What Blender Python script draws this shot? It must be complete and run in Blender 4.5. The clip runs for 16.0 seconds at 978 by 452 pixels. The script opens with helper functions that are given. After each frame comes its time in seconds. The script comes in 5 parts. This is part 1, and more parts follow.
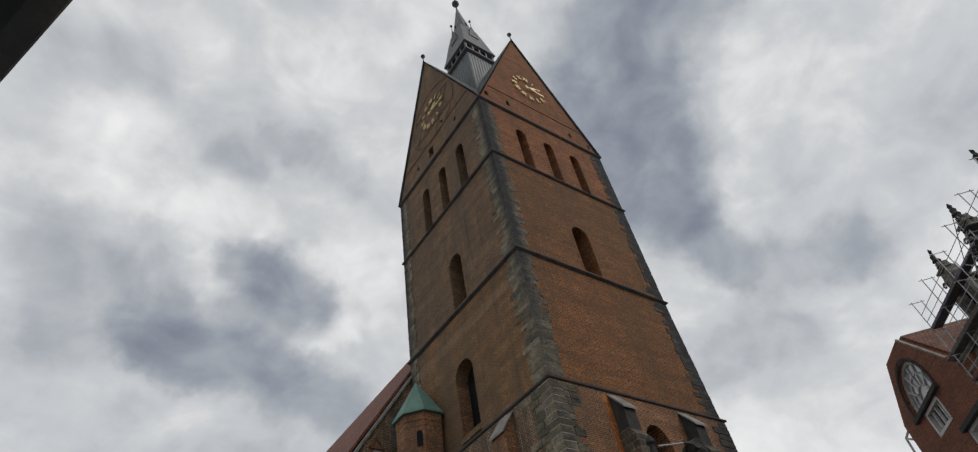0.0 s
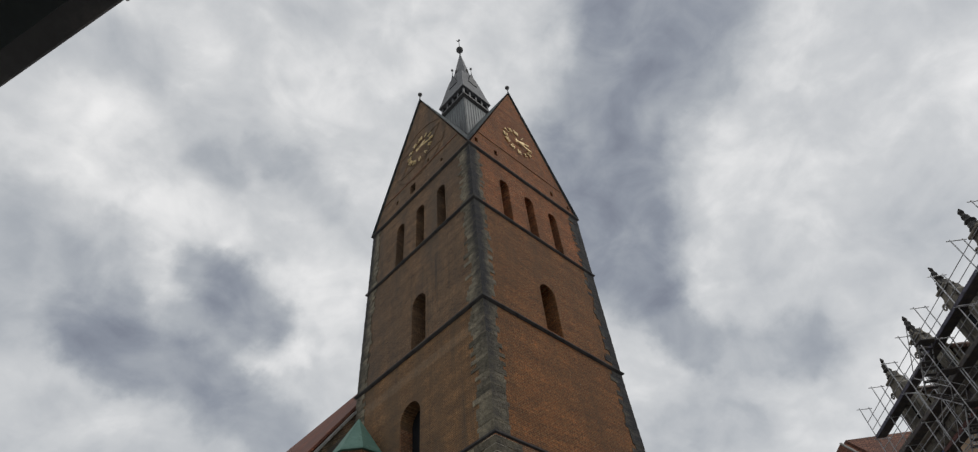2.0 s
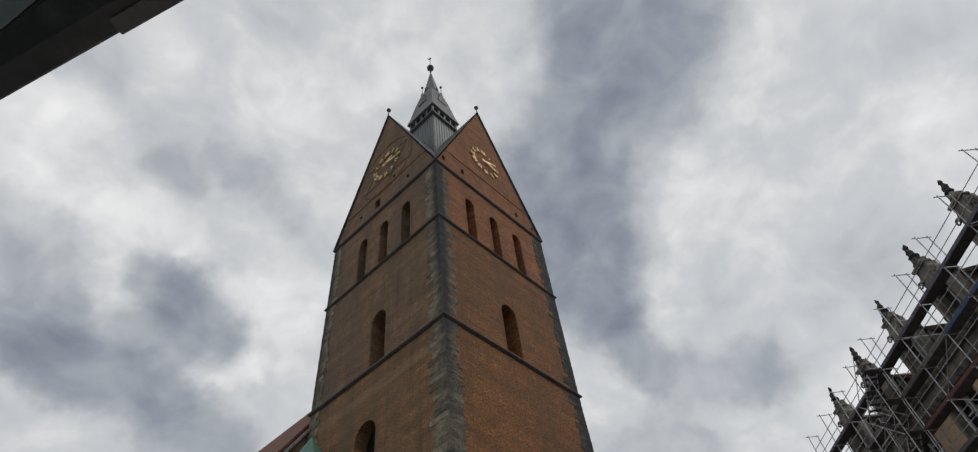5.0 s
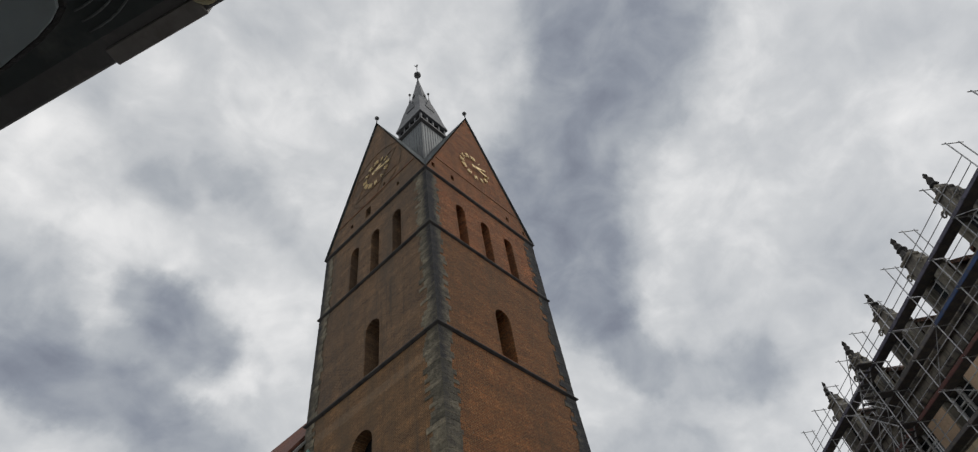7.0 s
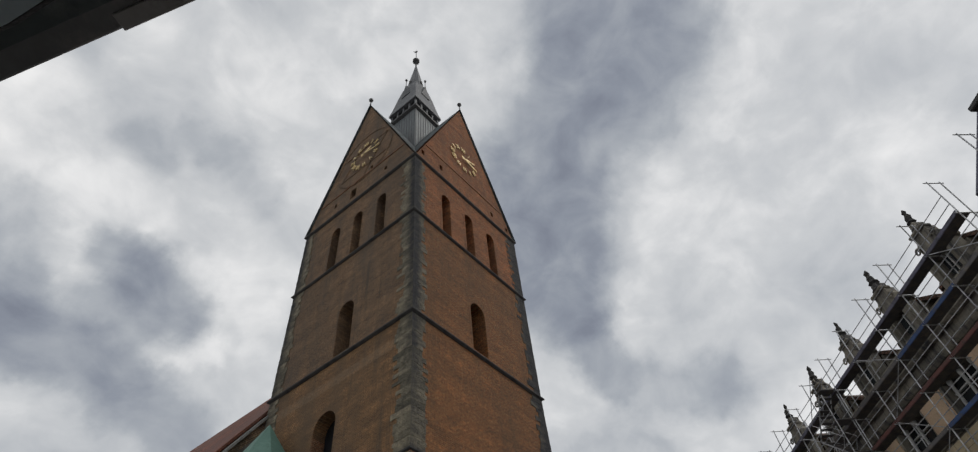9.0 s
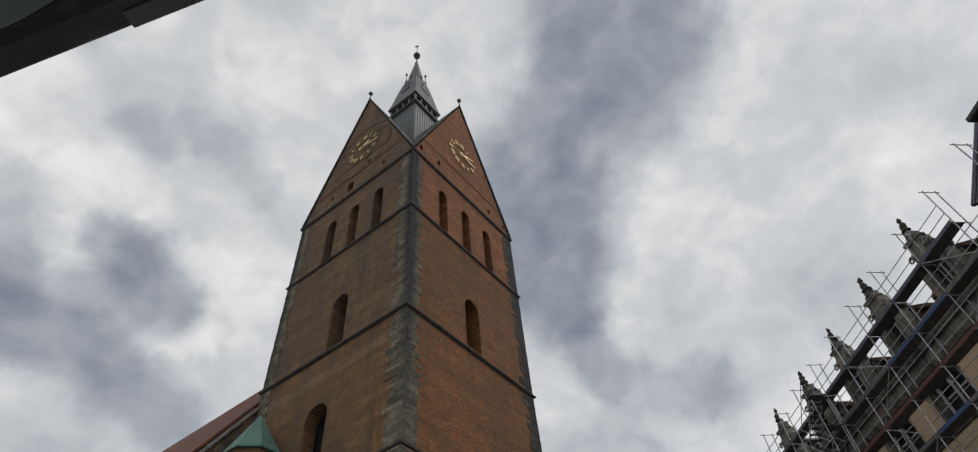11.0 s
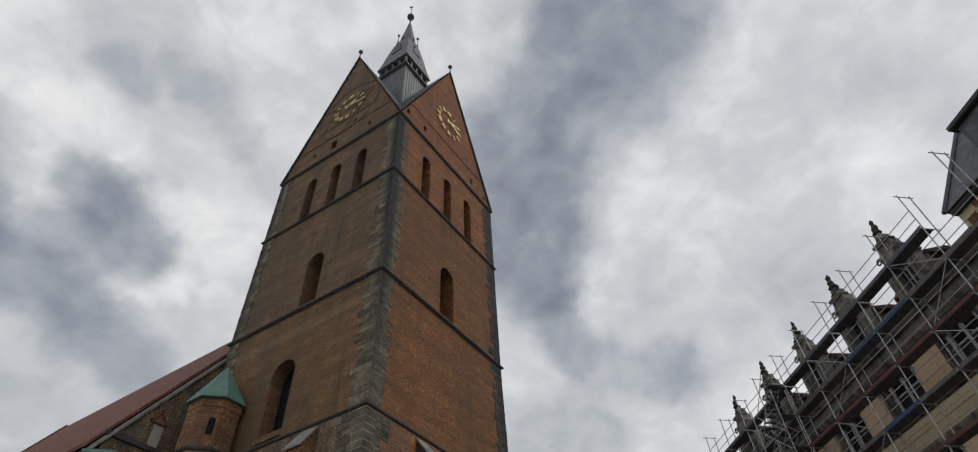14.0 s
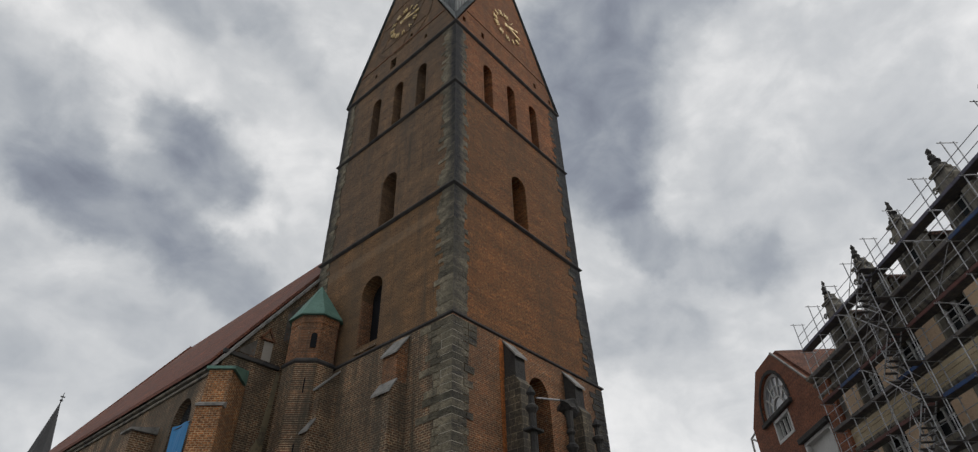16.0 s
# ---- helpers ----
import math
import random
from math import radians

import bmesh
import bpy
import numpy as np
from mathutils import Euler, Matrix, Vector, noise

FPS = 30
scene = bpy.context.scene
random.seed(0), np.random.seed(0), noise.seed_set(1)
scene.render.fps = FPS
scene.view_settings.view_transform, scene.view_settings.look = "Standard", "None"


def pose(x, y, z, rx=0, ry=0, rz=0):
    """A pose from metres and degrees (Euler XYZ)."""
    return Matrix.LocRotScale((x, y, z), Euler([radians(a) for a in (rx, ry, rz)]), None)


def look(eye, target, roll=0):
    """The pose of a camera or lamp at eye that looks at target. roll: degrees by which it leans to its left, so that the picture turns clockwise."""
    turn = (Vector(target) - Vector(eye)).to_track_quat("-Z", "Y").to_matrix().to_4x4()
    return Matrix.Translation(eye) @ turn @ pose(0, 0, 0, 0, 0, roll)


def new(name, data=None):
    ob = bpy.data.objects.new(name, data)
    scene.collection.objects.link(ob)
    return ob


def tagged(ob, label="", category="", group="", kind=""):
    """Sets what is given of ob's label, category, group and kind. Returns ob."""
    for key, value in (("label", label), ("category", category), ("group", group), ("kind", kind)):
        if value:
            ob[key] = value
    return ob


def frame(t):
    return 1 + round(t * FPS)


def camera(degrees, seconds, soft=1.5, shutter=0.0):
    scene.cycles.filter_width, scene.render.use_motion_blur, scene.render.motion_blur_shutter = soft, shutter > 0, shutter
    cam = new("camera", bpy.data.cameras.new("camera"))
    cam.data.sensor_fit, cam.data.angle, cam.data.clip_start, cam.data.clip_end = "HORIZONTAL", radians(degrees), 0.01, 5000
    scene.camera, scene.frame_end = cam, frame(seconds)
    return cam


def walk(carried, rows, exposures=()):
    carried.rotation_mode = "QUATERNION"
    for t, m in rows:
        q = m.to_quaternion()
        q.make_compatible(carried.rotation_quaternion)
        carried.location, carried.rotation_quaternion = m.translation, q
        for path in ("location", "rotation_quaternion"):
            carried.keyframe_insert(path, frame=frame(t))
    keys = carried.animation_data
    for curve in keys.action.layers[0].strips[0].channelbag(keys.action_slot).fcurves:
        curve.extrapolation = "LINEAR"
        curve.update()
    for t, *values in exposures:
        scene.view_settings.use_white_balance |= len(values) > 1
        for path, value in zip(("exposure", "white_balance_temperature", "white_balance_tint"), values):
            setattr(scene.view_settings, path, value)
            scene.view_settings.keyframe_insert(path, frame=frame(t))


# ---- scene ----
cam = camera(78.0, 16.0, soft=1.2)
PATH = [
    (0, (-21.983, -21.605, 1.654), (-21.029, -20.568, 3.073), -11.9),
    (0.5, (-21.992, -21.608, 1.654), (-21.048, -20.478, 3.008), -9.9),
    (1, (-22.018, -21.617, 1.654), (-20.954, -20.546, 2.966), -8.2),
    (1.5, (-22.019, -21.618, 1.655), (-21.027, -20.667, 3.109), -5.9),
    (2, (-22.011, -21.615, 1.655), (-21.048, -20.728, 3.167), -6.6),
    (2.5, (-22.013, -21.616, 1.654), (-21.034, -20.706, 3.142), -8.0),
    (3, (-22.031, -21.622, 1.655), (-20.966, -20.731, 3.094), -10.4),
    (3.5, (-22.045, -21.627, 1.654), (-20.954, -20.755, 3.086), -5.8),
    (4, (-22.033, -21.622, 1.654), (-20.960, -20.799, 3.128), -5.5),
    (4.5, (-22.029, -21.621, 1.654), (-21.011, -20.850, 3.194), -8.3),
    (5, (-22.046, -21.627, 1.654), (-21.029, -20.859, 3.196), -8.7),
    (7.5, (-22.067, -21.634, 1.654), (-21.037, -20.900, 3.204), -11.7),
    (8, (-22.076, -21.633, 1.654), (-21.015, -20.878, 3.172), -9.7),
    (8.5, (-22.081, -21.625, 1.654), (-20.970, -20.870, 3.136), -9.3),
    (9, (-22.075, -21.637, 1.654), (-21.000, -20.929, 3.185), -7.5),
    (11.5, (-22.088, -21.641, 1.654), (-20.988, -20.936, 3.169), -5.4),
    (12, (-22.087, -21.642, 1.654), (-20.968, -20.936, 3.154), -2.5),
    (12.5, (-22.086, -21.641, 1.654), (-20.961, -20.935, 3.15), -2.2),
    (13, (-22.086, -21.641, 1.655), (-20.938, -20.956, 3.142), -3.3),
    (13.5, (-22.086, -21.641, 1.655), (-20.918, -20.956, 3.126), -3.8),
    (14, (-22.086, -21.641, 1.654), (-20.904, -20.945, 3.109), -3.6),
    (14.5, (-22.086, -21.641, 1.654), (-20.894, -20.933, 3.095), -3.2),
    (15, (-22.087, -21.641, 1.654), (-20.845, -20.887, 3.028), -4.5),
    (15.5, (-22.087, -21.641, 1.654), (-20.854, -20.735, 2.943), -1.8),
    (16, (-22.087, -21.641, 1.654), (-20.887, -20.629, 2.894), -2.0),
]
walk(cam, [(t, look(eye, target, roll)) for t, eye, target, roll in PATH])

# ---------------------------------------------------------------- world and light
BANKS = [  # dark cloud banks: azimuth and elevation of both ends, radius in degrees, darkness
    (0, 66, 11, 61, 6.4, 1.0), (-5, 61, 5, 57, 4.8, 0.8), (14, 58, 22, 54, 6.6, 1.0), (23, 54, 24.4, 46.5, 6.0, 1.0),
    (24.2, 46.5, 25.6, 41, 4.2, 0.95), (26.3, 41, 22, 35, 2.2, 0.55), (22, 34.5, 11, 30.5, 2.4, 0.42), (29, 27, 20, 28, 3.0, 0.3), (29, 53, 29, 43, 3.8, 0.85),
    (89, 41, 85.4, 36, 2.8, 0.5), (85.4, 36, 80, 34, 2.9, 0.7), (80, 34, 72, 32.5, 2.7, 0.72), (72, 32.5, 65, 29.5, 2.7, 0.62),
    (79.5, 42, 75.5, 41.2, 2.1, 0.6), (75, 41, 71, 38.8, 2.6, 0.8), (77.5, 38, 74, 36, 2.2, 0.4)]
VEILS = [  # thin grey veils, the same way
    (97, 40, 92, 34, 3.8, 0.75), (92, 34, 84, 34.5, 2.6, 0.45), (94, 28.5, 86, 28, 3.2, 0.35), (83, 51.5, 80, 51, 1.7, 0.45),
    (77, 53.5, 74.5, 53, 1.3, 0.38), (71.5, 53.5, 65, 51, 2.0, 0.42), (92, 49, 87, 52, 2.6, 0.2), (104, 54, 97, 56, 3.2, 0.42),
    (86, 22, 72, 24, 4.6, 0.42), (84, 29, 70, 27.5, 2.8, 0.3), (10, 33, -6, 36, 4.2, 0.28), (-8, 47, -20, 44, 3.5, 0.16), (3, 49, -3, 45, 2.6, 0.16)]
BREAKS = [  # bright breaks, the same way
    (20, 65, 23, 63.5, 1.4, 0.5), (12, 52, 16.5, 47, 1.5, 0.7), (17, 46, 19.5, 40, 1.7, 0.5), (71, 36, 66.5, 37, 1.4, 0.7),
    (66, 42.5, 62, 40, 2.4, 0.35), (16, 43, 8, 46, 3.6, 0.22), (28, 18.5, 14, 16, 3.6, 0.4), (60, 65, 72, 60, 4.6, 0.3),
    (84, 46, 78, 46, 2.6, 0.35)]


def direction(az, el):
    a, e = radians(az), radians(el)
    return (math.cos(a) * math.cos(e), math.sin(a) * math.cos(e), math.sin(e))


SUN_AZ, SUN_EL = -62, 48
world = bpy.data.worlds.new("overcast_sky")
scene.world = world
world.use_nodes = True
wt = world.node_tree
wt.nodes.clear()


def wn(kind, **props):
    n = wt.nodes.new(kind)
    for key, value in props.items():
        if key == "operation":
            n.operation = value
        elif key == "blend_type":
            n.blend_type = value
    return n


def wmath(op, a, b, clamp=False):
    n = wn("ShaderNodeMath", operation=op)
    n.use_clamp = clamp
    for i, v in enumerate((a, b)):
        if isinstance(v, (int, float)):
            n.inputs[i].default_value = v
        else:
            wt.links.new(v, n.inputs[i])
    return n.outputs[0]


geo = wn("ShaderNodeTexCoord")


def wnoise(vector, scale, detail, rough, distortion=0.0):
    n = wn("ShaderNodeTexNoise")
    n.inputs["Scale"].default_value, n.inputs["Detail"].default_value = scale, detail
    n.inputs["Roughness"].default_value, n.inputs["Distortion"].default_value = rough, distortion
    wt.links.new(vector, n.inputs["Vector"])
    return n


def wvec(op, a, b):
    n = wn("ShaderNodeVectorMath", operation=op)
    for i, v in enumerate((a, b)):
        if isinstance(v, (tuple, Vector)):
            n.inputs[i].default_value = v
        elif v is not None:
            wt.links.new(v, n.inputs[i])
    return n


def wscaled(vector, amount):
    n = wn("ShaderNodeVectorMath", operation="SCALE")
    if isinstance(vector, Vector):
        n.inputs[0].default_value = vector
    else:
        wt.links.new(vector, n.inputs[0])
    if isinstance(amount, (int, float)):
        n.inputs["Scale"].default_value = amount
    else:
        wt.links.new(amount, n.inputs["Scale"])
    return n.outputs[0]


# billowing edges: the view of the cloud banks is pushed about by noise at two sizes
up = geo.outputs["Generated"]
big = wvec("SUBTRACT", wnoise(up, 5.0, 2.0, 0.5).outputs["Color"], (0.5, 0.5, 0.5)).outputs[0]
small = wvec("SUBTRACT", wnoise(up, 17.0, 5.0, 0.58).outputs["Color"], (0.5, 0.5, 0.5)).outputs[0]
place_ = wvec("NORMALIZE", wvec("ADD", up, wvec("ADD", wscaled(big, 0.07), wscaled(small, 0.058)).outputs[0]).outputs[0], None).outputs[0]


def banked(strokes, hard):
    """One minus the product of what each stroke of cloud leaves clear."""
    clear = None
    for az0, el0, az1, el1, radius, amount in strokes:
        a, b = Vector(direction(az0, el0)), Vector(direction(az1, el1))
        ab = b - a
        pa = wvec("SUBTRACT", place_, a).outputs[0]
        along = wmath("ADD", wvec("DOT_PRODUCT", pa, ab / ab.length_squared).outputs["Value"], 0.0, True)
        gap = wvec("LENGTH", wvec("SUBTRACT", pa, wscaled(ab, along)).outputs[0], None).outputs["Value"]
        ramp = wn("ShaderNodeMapRange")
        ramp.interpolation_type = "SMOOTHSTEP"
        wt.links.new(gap, ramp.inputs["Value"])
        ramp.inputs["From Min"].default_value, ramp.inputs["From Max"].default_value = radians(radius * hard), radians(radius * 1.5)
        ramp.inputs["To Min"].default_value, ramp.inputs["To Max"].default_value = 1.0 - amount, 1.0
        clear = ramp.outputs[0] if clear is None else wmath("MULTIPLY", clear, ramp.outputs[0])
    return wmath("SUBTRACT", 1.0, clear)


layer = wvec("MULTIPLY", up, (1.0, 1.0, 1.6)).outputs[0]
broad = wmath("SUBTRACT", wnoise(layer, 3.2, 4.0, 0.5, 0.3).outputs["Fac"], 0.5)
puff = wmath("SUBTRACT", wnoise(layer, 9.0, 6.0, 0.52, 0.4).outputs["Fac"], 0.5)
wisp = wmath("SUBTRACT", wnoise(place_, 24.0, 5.0, 0.5, 0.2).outputs["Fac"], 0.5)
grain_ = wmath("ADD", wmath("MULTIPLY", broad, 0.55), wmath("ADD", wmath("MULTIPLY", puff, 0.55), wmath("MULTIPLY", wisp, 0.2)))
shade = wmath("ADD", wmath("MULTIPLY", banked(BANKS, 0.42), wmath("ADD", wmath("MULTIPLY", puff, 0.4), 0.62)), wmath("MULTIPLY", banked(VEILS, 0.2), 0.45))
dens = wmath("ADD", wmath("SUBTRACT", wmath("ADD", shade, grain_), wmath("MULTIPLY", banked(BREAKS, 0.2), 0.26)), 0.215, True)
tone = wn("ShaderNodeValToRGB")
tone.color_ramp.interpolation = "LINEAR"
tone.color_ramp.elements[0].position, tone.color_ramp.elements[0].color = 0.0, (0.90, 0.895, 0.89, 1)
tone.color_ramp.elements[1].position, tone.color_ramp.elements[1].color = 1.0, (0.22, 0.24, 0.29, 1)
for at, colour in ((0.25, (0.632, 0.645, 0.658, 1)), (0.55, (0.42, 0.445, 0.478, 1)), (0.85, (0.275, 0.30, 0.35, 1))):
    tone.color_ramp.elements.new(at).color = colour
wt.links.new(dens, tone.inputs["Fac"])
sky = wn("ShaderNodeTexSky")
sky.sky_type, sky.sun_disc = "NISHITA", False
sky.sun_elevation, sky.sun_rotation = radians(SUN_EL), radians(90 - SUN_AZ)
skydim = wn("ShaderNodeVectorMath", operation="SCALE")
skydim.inputs["Scale"].default_value = 0.08
wt.links.new(sky.outputs[0], skydim.inputs[0])
cover = wn("ShaderNodeMix")
cover.data_type = "RGBA"
cover.inputs["Factor"].default_value = 0.93
wt.links.new(skydim.outputs[0], cover.inputs["A"])
wt.links.new(tone.outputs[0], cover.inputs["B"])
back = wn("ShaderNodeBackground")
back.inputs["Strength"].default_value = 1.0
wt.links.new(cover.outputs["Result"], back.inputs["Color"])
wout = wn("ShaderNodeOutputWorld")
wt.links.new(back.outputs[0], wout.inputs["Surface"])

sun = new("sun", bpy.data.lights.new("sun", "SUN"))
sun.data.energy, sun.data.angle, sun.data.color = 0.7, radians(25), (1.0, 0.95, 0.88)
sun.matrix_world = look(direction(SUN_AZ, SUN_EL), (0, 0, 0))

# ---------------------------------------------------------------- materials
def node(nt, kind, **values):
    n = nt.nodes.new(kind)
    for key, value in values.items():
        n.inputs[key].default_value = value
    return n


def material(name, rough=0.8, metal=0.0):
    m = bpy.data.materials.new(name)
    m.use_nodes = True
    nt = m.node_tree
    bsdf = nt.nodes["Principled BSDF"]
    bsdf.inputs["Roughness"].default_value, bsdf.inputs["Metallic"].default_value = rough, metal
    return m, nt, bsdf


def rgba(c):
    return (*c, 1.0)


def mixed(nt, fac, a, b, kind="MIX"):
    n = nt.nodes.new("ShaderNodeMix")
    n.data_type, n.blend_type = "RGBA", kind
    for key, v in (("Factor", fac), ("A", a), ("B", b)):
        if isinstance(v, (int, float)):
            n.inputs[key].default_value = v
        elif isinstance(v, tuple):
            n.inputs[key].default_value = rgba(v)
        else:
            nt.links.new(v, n.inputs[key])
    return n.outputs["Result"]


def noise_fac(nt, vec, scale, detail=5.0, rough=0.6, low=0.35, high=0.65):
    n = node(nt, "ShaderNodeTexNoise", Scale=scale, Detail=detail, Roughness=rough)
    nt.links.new(vec, n.inputs["Vector"])
    r = node(nt, "ShaderNodeMapRange")
    r.inputs["From Min"].default_value, r.inputs["From Max"].default_value = low, high
    nt.links.new(n.outputs["Fac"], r.inputs["Value"])
    return r.outputs[0]


def bumped(nt, bsdf, height, strength, distance):
    b = node(nt, "ShaderNodeBump", Strength=strength, Distance=distance)
    nt.links.new(height, b.inputs["Height"])
    nt.links.new(b.outputs[0], bsdf.inputs["Normal"])


def surface(name, a, b, stain=None, rough=0.8, metal=0.0, coarse=0.6, grain=12.0, bump=0.3, depth=0.02, vary=0.0, stained=0.5, streak=False):
    """Two colours in a coarse and a fine noise, stains of a third, and relief."""
    m, nt, bsdf = material(name, rough, metal)
    co = nt.nodes.new("ShaderNodeTexCoord").outputs["Object"]
    col = mixed(nt, noise_fac(nt, co, coarse), a, b)
    g = noise_fac(nt, co, grain, 4.0, 0.65, 0.25, 0.75)
    col = mixed(nt, 0.28, col, mixed(nt, g, (0.25, 0.25, 0.25), (1.0, 1.0, 1.0)), "MULTIPLY")
    if stain:
        vec = co
        if streak:
            mp = node(nt, "ShaderNodeMapping")
            mp.inputs["Scale"].default_value = (1.0, 1.0, 0.12)
            nt.links.new(co, mp.inputs["Vector"])
            vec = mp.outputs[0]
        col = mixed(nt, noise_fac(nt, vec, coarse * 2.3, 6.0, 0.65, 1.0 - stained, 1.15 - stained), col, stain)
    if vary:
        info = nt.nodes.new("ShaderNodeObjectInfo")
        v = node(nt, "ShaderNodeMapRange")
        v.inputs["To Min"].default_value, v.inputs["To Max"].default_value = 1.0 - vary, 1.0 + vary * 0.6
        nt.links.new(info.outputs["Random"], v.inputs["Value"])
        c = node(nt, "ShaderNodeCombineColor")
        for i in range(3):
            nt.links.new(v.outputs[0], c.inputs[i])
        col = mixed(nt, 1.0, col, c.outputs[0], "MULTIPLY")
    nt.links.new(col, bsdf.inputs["Base Color"])
    bumped(nt, bsdf, g, bump, depth)
    return m


def brickwork(name, a, b, mortar, patina, amount, width=0.29, row=0.1, coarse=0.16, joint=0.014, speck=0.0, change=None, wash=0.0, band=None, across=1.0, mottle=0.75):
    """Brick courses on upright walls along x or y, with mottled firing, a patina and washed-down streaks."""
    m, nt, bsdf = material(name, 0.88)
    co = nt.nodes.new("ShaderNodeTexCoord").outputs["Object"]
    sep = nt.nodes.new("ShaderNodeSeparateXYZ")
    nt.links.new(co, sep.inputs[0])
    add = nt.nodes.new("ShaderNodeMath")
    add.operation = "MULTIPLY_ADD"
    nt.links.new(sep.outputs["Y"], add.inputs[0])
    add.inputs[1].default_value = across
    nt.links.new(sep.outputs["X"], add.inputs[2])
    comb = nt.nodes.new("ShaderNodeCombineXYZ")
    nt.links.new(add.outputs[0], comb.inputs["X"])
    nt.links.new(sep.outputs["Z"], comb.inputs["Y"])
    br = node(nt, "ShaderNodeTexBrick", Scale=1.0, Bias=0.0)
    br.inputs["Color1"].default_value, br.inputs["Color2"].default_value = rgba(a), rgba(b)
    br.inputs["Mortar"].default_value = rgba(mortar)
    br.inputs["Mortar Size"].default_value, br.inputs["Mortar Smooth"].default_value = joint, 0.3
    br.inputs["Brick Width"].default_value, br.inputs["Row Height"].default_value = width, row
    nt.links.new(comb.outputs[0], br.inputs["Vector"])
    col = br.outputs["Color"]
    col = mixed(nt, 0.6, col, mixed(nt, noise_fac(nt, co, 0.9, 9.0, 0.78, 0.32, 0.68), (0.38, 0.37, 0.38), (1.35, 1.25, 1.1)), "MULTIPLY")
    col = mixed(nt, mottle, col, mixed(nt, noise_fac(nt, co, 6.5, 3.0, 0.85, 0.36, 0.64), (0.28, 0.265, 0.25), (1.75, 1.68, 1.55)), "MULTIPLY")
    lay = node(nt, "ShaderNodeMapping")
    lay.inputs["Scale"].default_value = (0.12, 0.12, 1.3)
    nt.links.new(co, lay.inputs["Vector"])
    col = mixed(nt, 0.8, col, mixed(nt, noise_fac(nt, lay.outputs[0], 1.0, 7.0, 0.7, 0.36, 0.66), (0.66, 0.66, 0.68), (1.28, 1.24, 1.18)), "MULTIPLY")
    mp = node(nt, "ShaderNodeMapping")
    mp.inputs["Scale"].default_value = (1.0, 1.0, 0.22)
    nt.links.new(co, mp.inputs["Vector"])
    pat = noise_fac(nt, mp.outputs[0], coarse * 2.0, 8.0, 0.68, 0.62 - amount * 0.4, 0.86 - amount * 0.4)
    col = mixed(nt, pat, col, mixed(nt, 0.75, col, patina))
    if change:
        z, tint = change
        step = node(nt, "ShaderNodeMapRange")
        step.inputs["From Min"].default_value, step.inputs["From Max"].default_value = z - 0.1, z + 0.1
        nt.links.new(sep.outputs["Z"], step.inputs["Value"])
        col = mixed(nt, 1.0, col, mixed(nt, step.outputs[0], tint, (1.0, 1.0, 1.0)), "MULTIPLY")
    if wash:
        runs = node(nt, "ShaderNodeMapping")
        runs.inputs["Scale"].default_value = (1.0, 1.0, 0.06)
        nt.links.new(co, runs.inputs["Vector"])
        run = noise_fac(nt, runs.outputs[0], 1.3, 6.0, 0.65, 0.56 - wash * 0.1, 0.74 - wash * 0.1)
        col = mixed(nt, run, col, mixed(nt, 0.72, col, (0.045, 0.043, 0.032)))
    if band:
        z, half, tint = band
        strip = node(nt, "ShaderNodeMath")
        strip.operation = "COMPARE"
        strip.inputs[1].default_value, strip.inputs[2].default_value = z, half
        wave = node(nt, "ShaderNodeMath")
        wave.operation = "MULTIPLY_ADD"
        wave.inputs[1].default_value = 0.5
        nt.links.new(noise_fac(nt, co, 2.5, 4.0, 0.6, 0.0, 1.0), wave.inputs[0])
        nt.links.new(sep.outputs["Z"], wave.inputs[2])
        nt.links.new(wave.outputs[0], strip.inputs[0])
        thin = node(nt, "ShaderNodeMath")
        thin.operation = "MULTIPLY"
        nt.links.new(strip.outputs[0], thin.inputs[0])
        nt.links.new(noise_fac(nt, co, 4.0, 5.0, 0.7, 0.3, 0.7), thin.inputs[1])
        col = mixed(nt, thin.outputs[0], col, mixed(nt, 0.5, col, tint))
    if speck:
        col = mixed(nt, noise_fac(nt, co, 5.5, 3.0, 0.7, 0.72 - speck * 0.2, 0.80 - speck * 0.2), col, (0.42, 0.37, 0.29))
        col = mixed(nt, noise_fac(nt, co, 3.1, 5.0, 0.75, 0.66, 0.76), col, (0.035, 0.03, 0.026))
    nt.links.new(col, bsdf.inputs["Base Color"])
    inv = node(nt, "ShaderNodeMath")
    inv.operation = "SUBTRACT"
    inv.inputs[0].default_value = 1.0
    nt.links.new(br.outputs["Fac"], inv.inputs[1])
    bumped(nt, bsdf, inv.outputs[0], 0.8, 0.03)
    return m


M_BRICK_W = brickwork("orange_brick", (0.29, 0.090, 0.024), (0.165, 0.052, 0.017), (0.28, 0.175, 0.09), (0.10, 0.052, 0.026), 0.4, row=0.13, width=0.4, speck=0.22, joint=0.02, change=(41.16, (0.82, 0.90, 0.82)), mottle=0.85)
# Duller, browner colours than the brick of the west face.
M_BRICK_S = brickwork("brown_brick", (0.203, 0.117, 0.060), (0.128, 0.077, 0.045), (0.25, 0.185, 0.12), (0.085, 0.066, 0.048), 0.5, row=0.13, width=0.4, speck=0.06, joint=0.018, change=(30.05, (1.12, 1.02, 0.84)), wash=0.2, band=(28.3, 0.4, (0.30, 0.21, 0.13)), mottle=0.5)
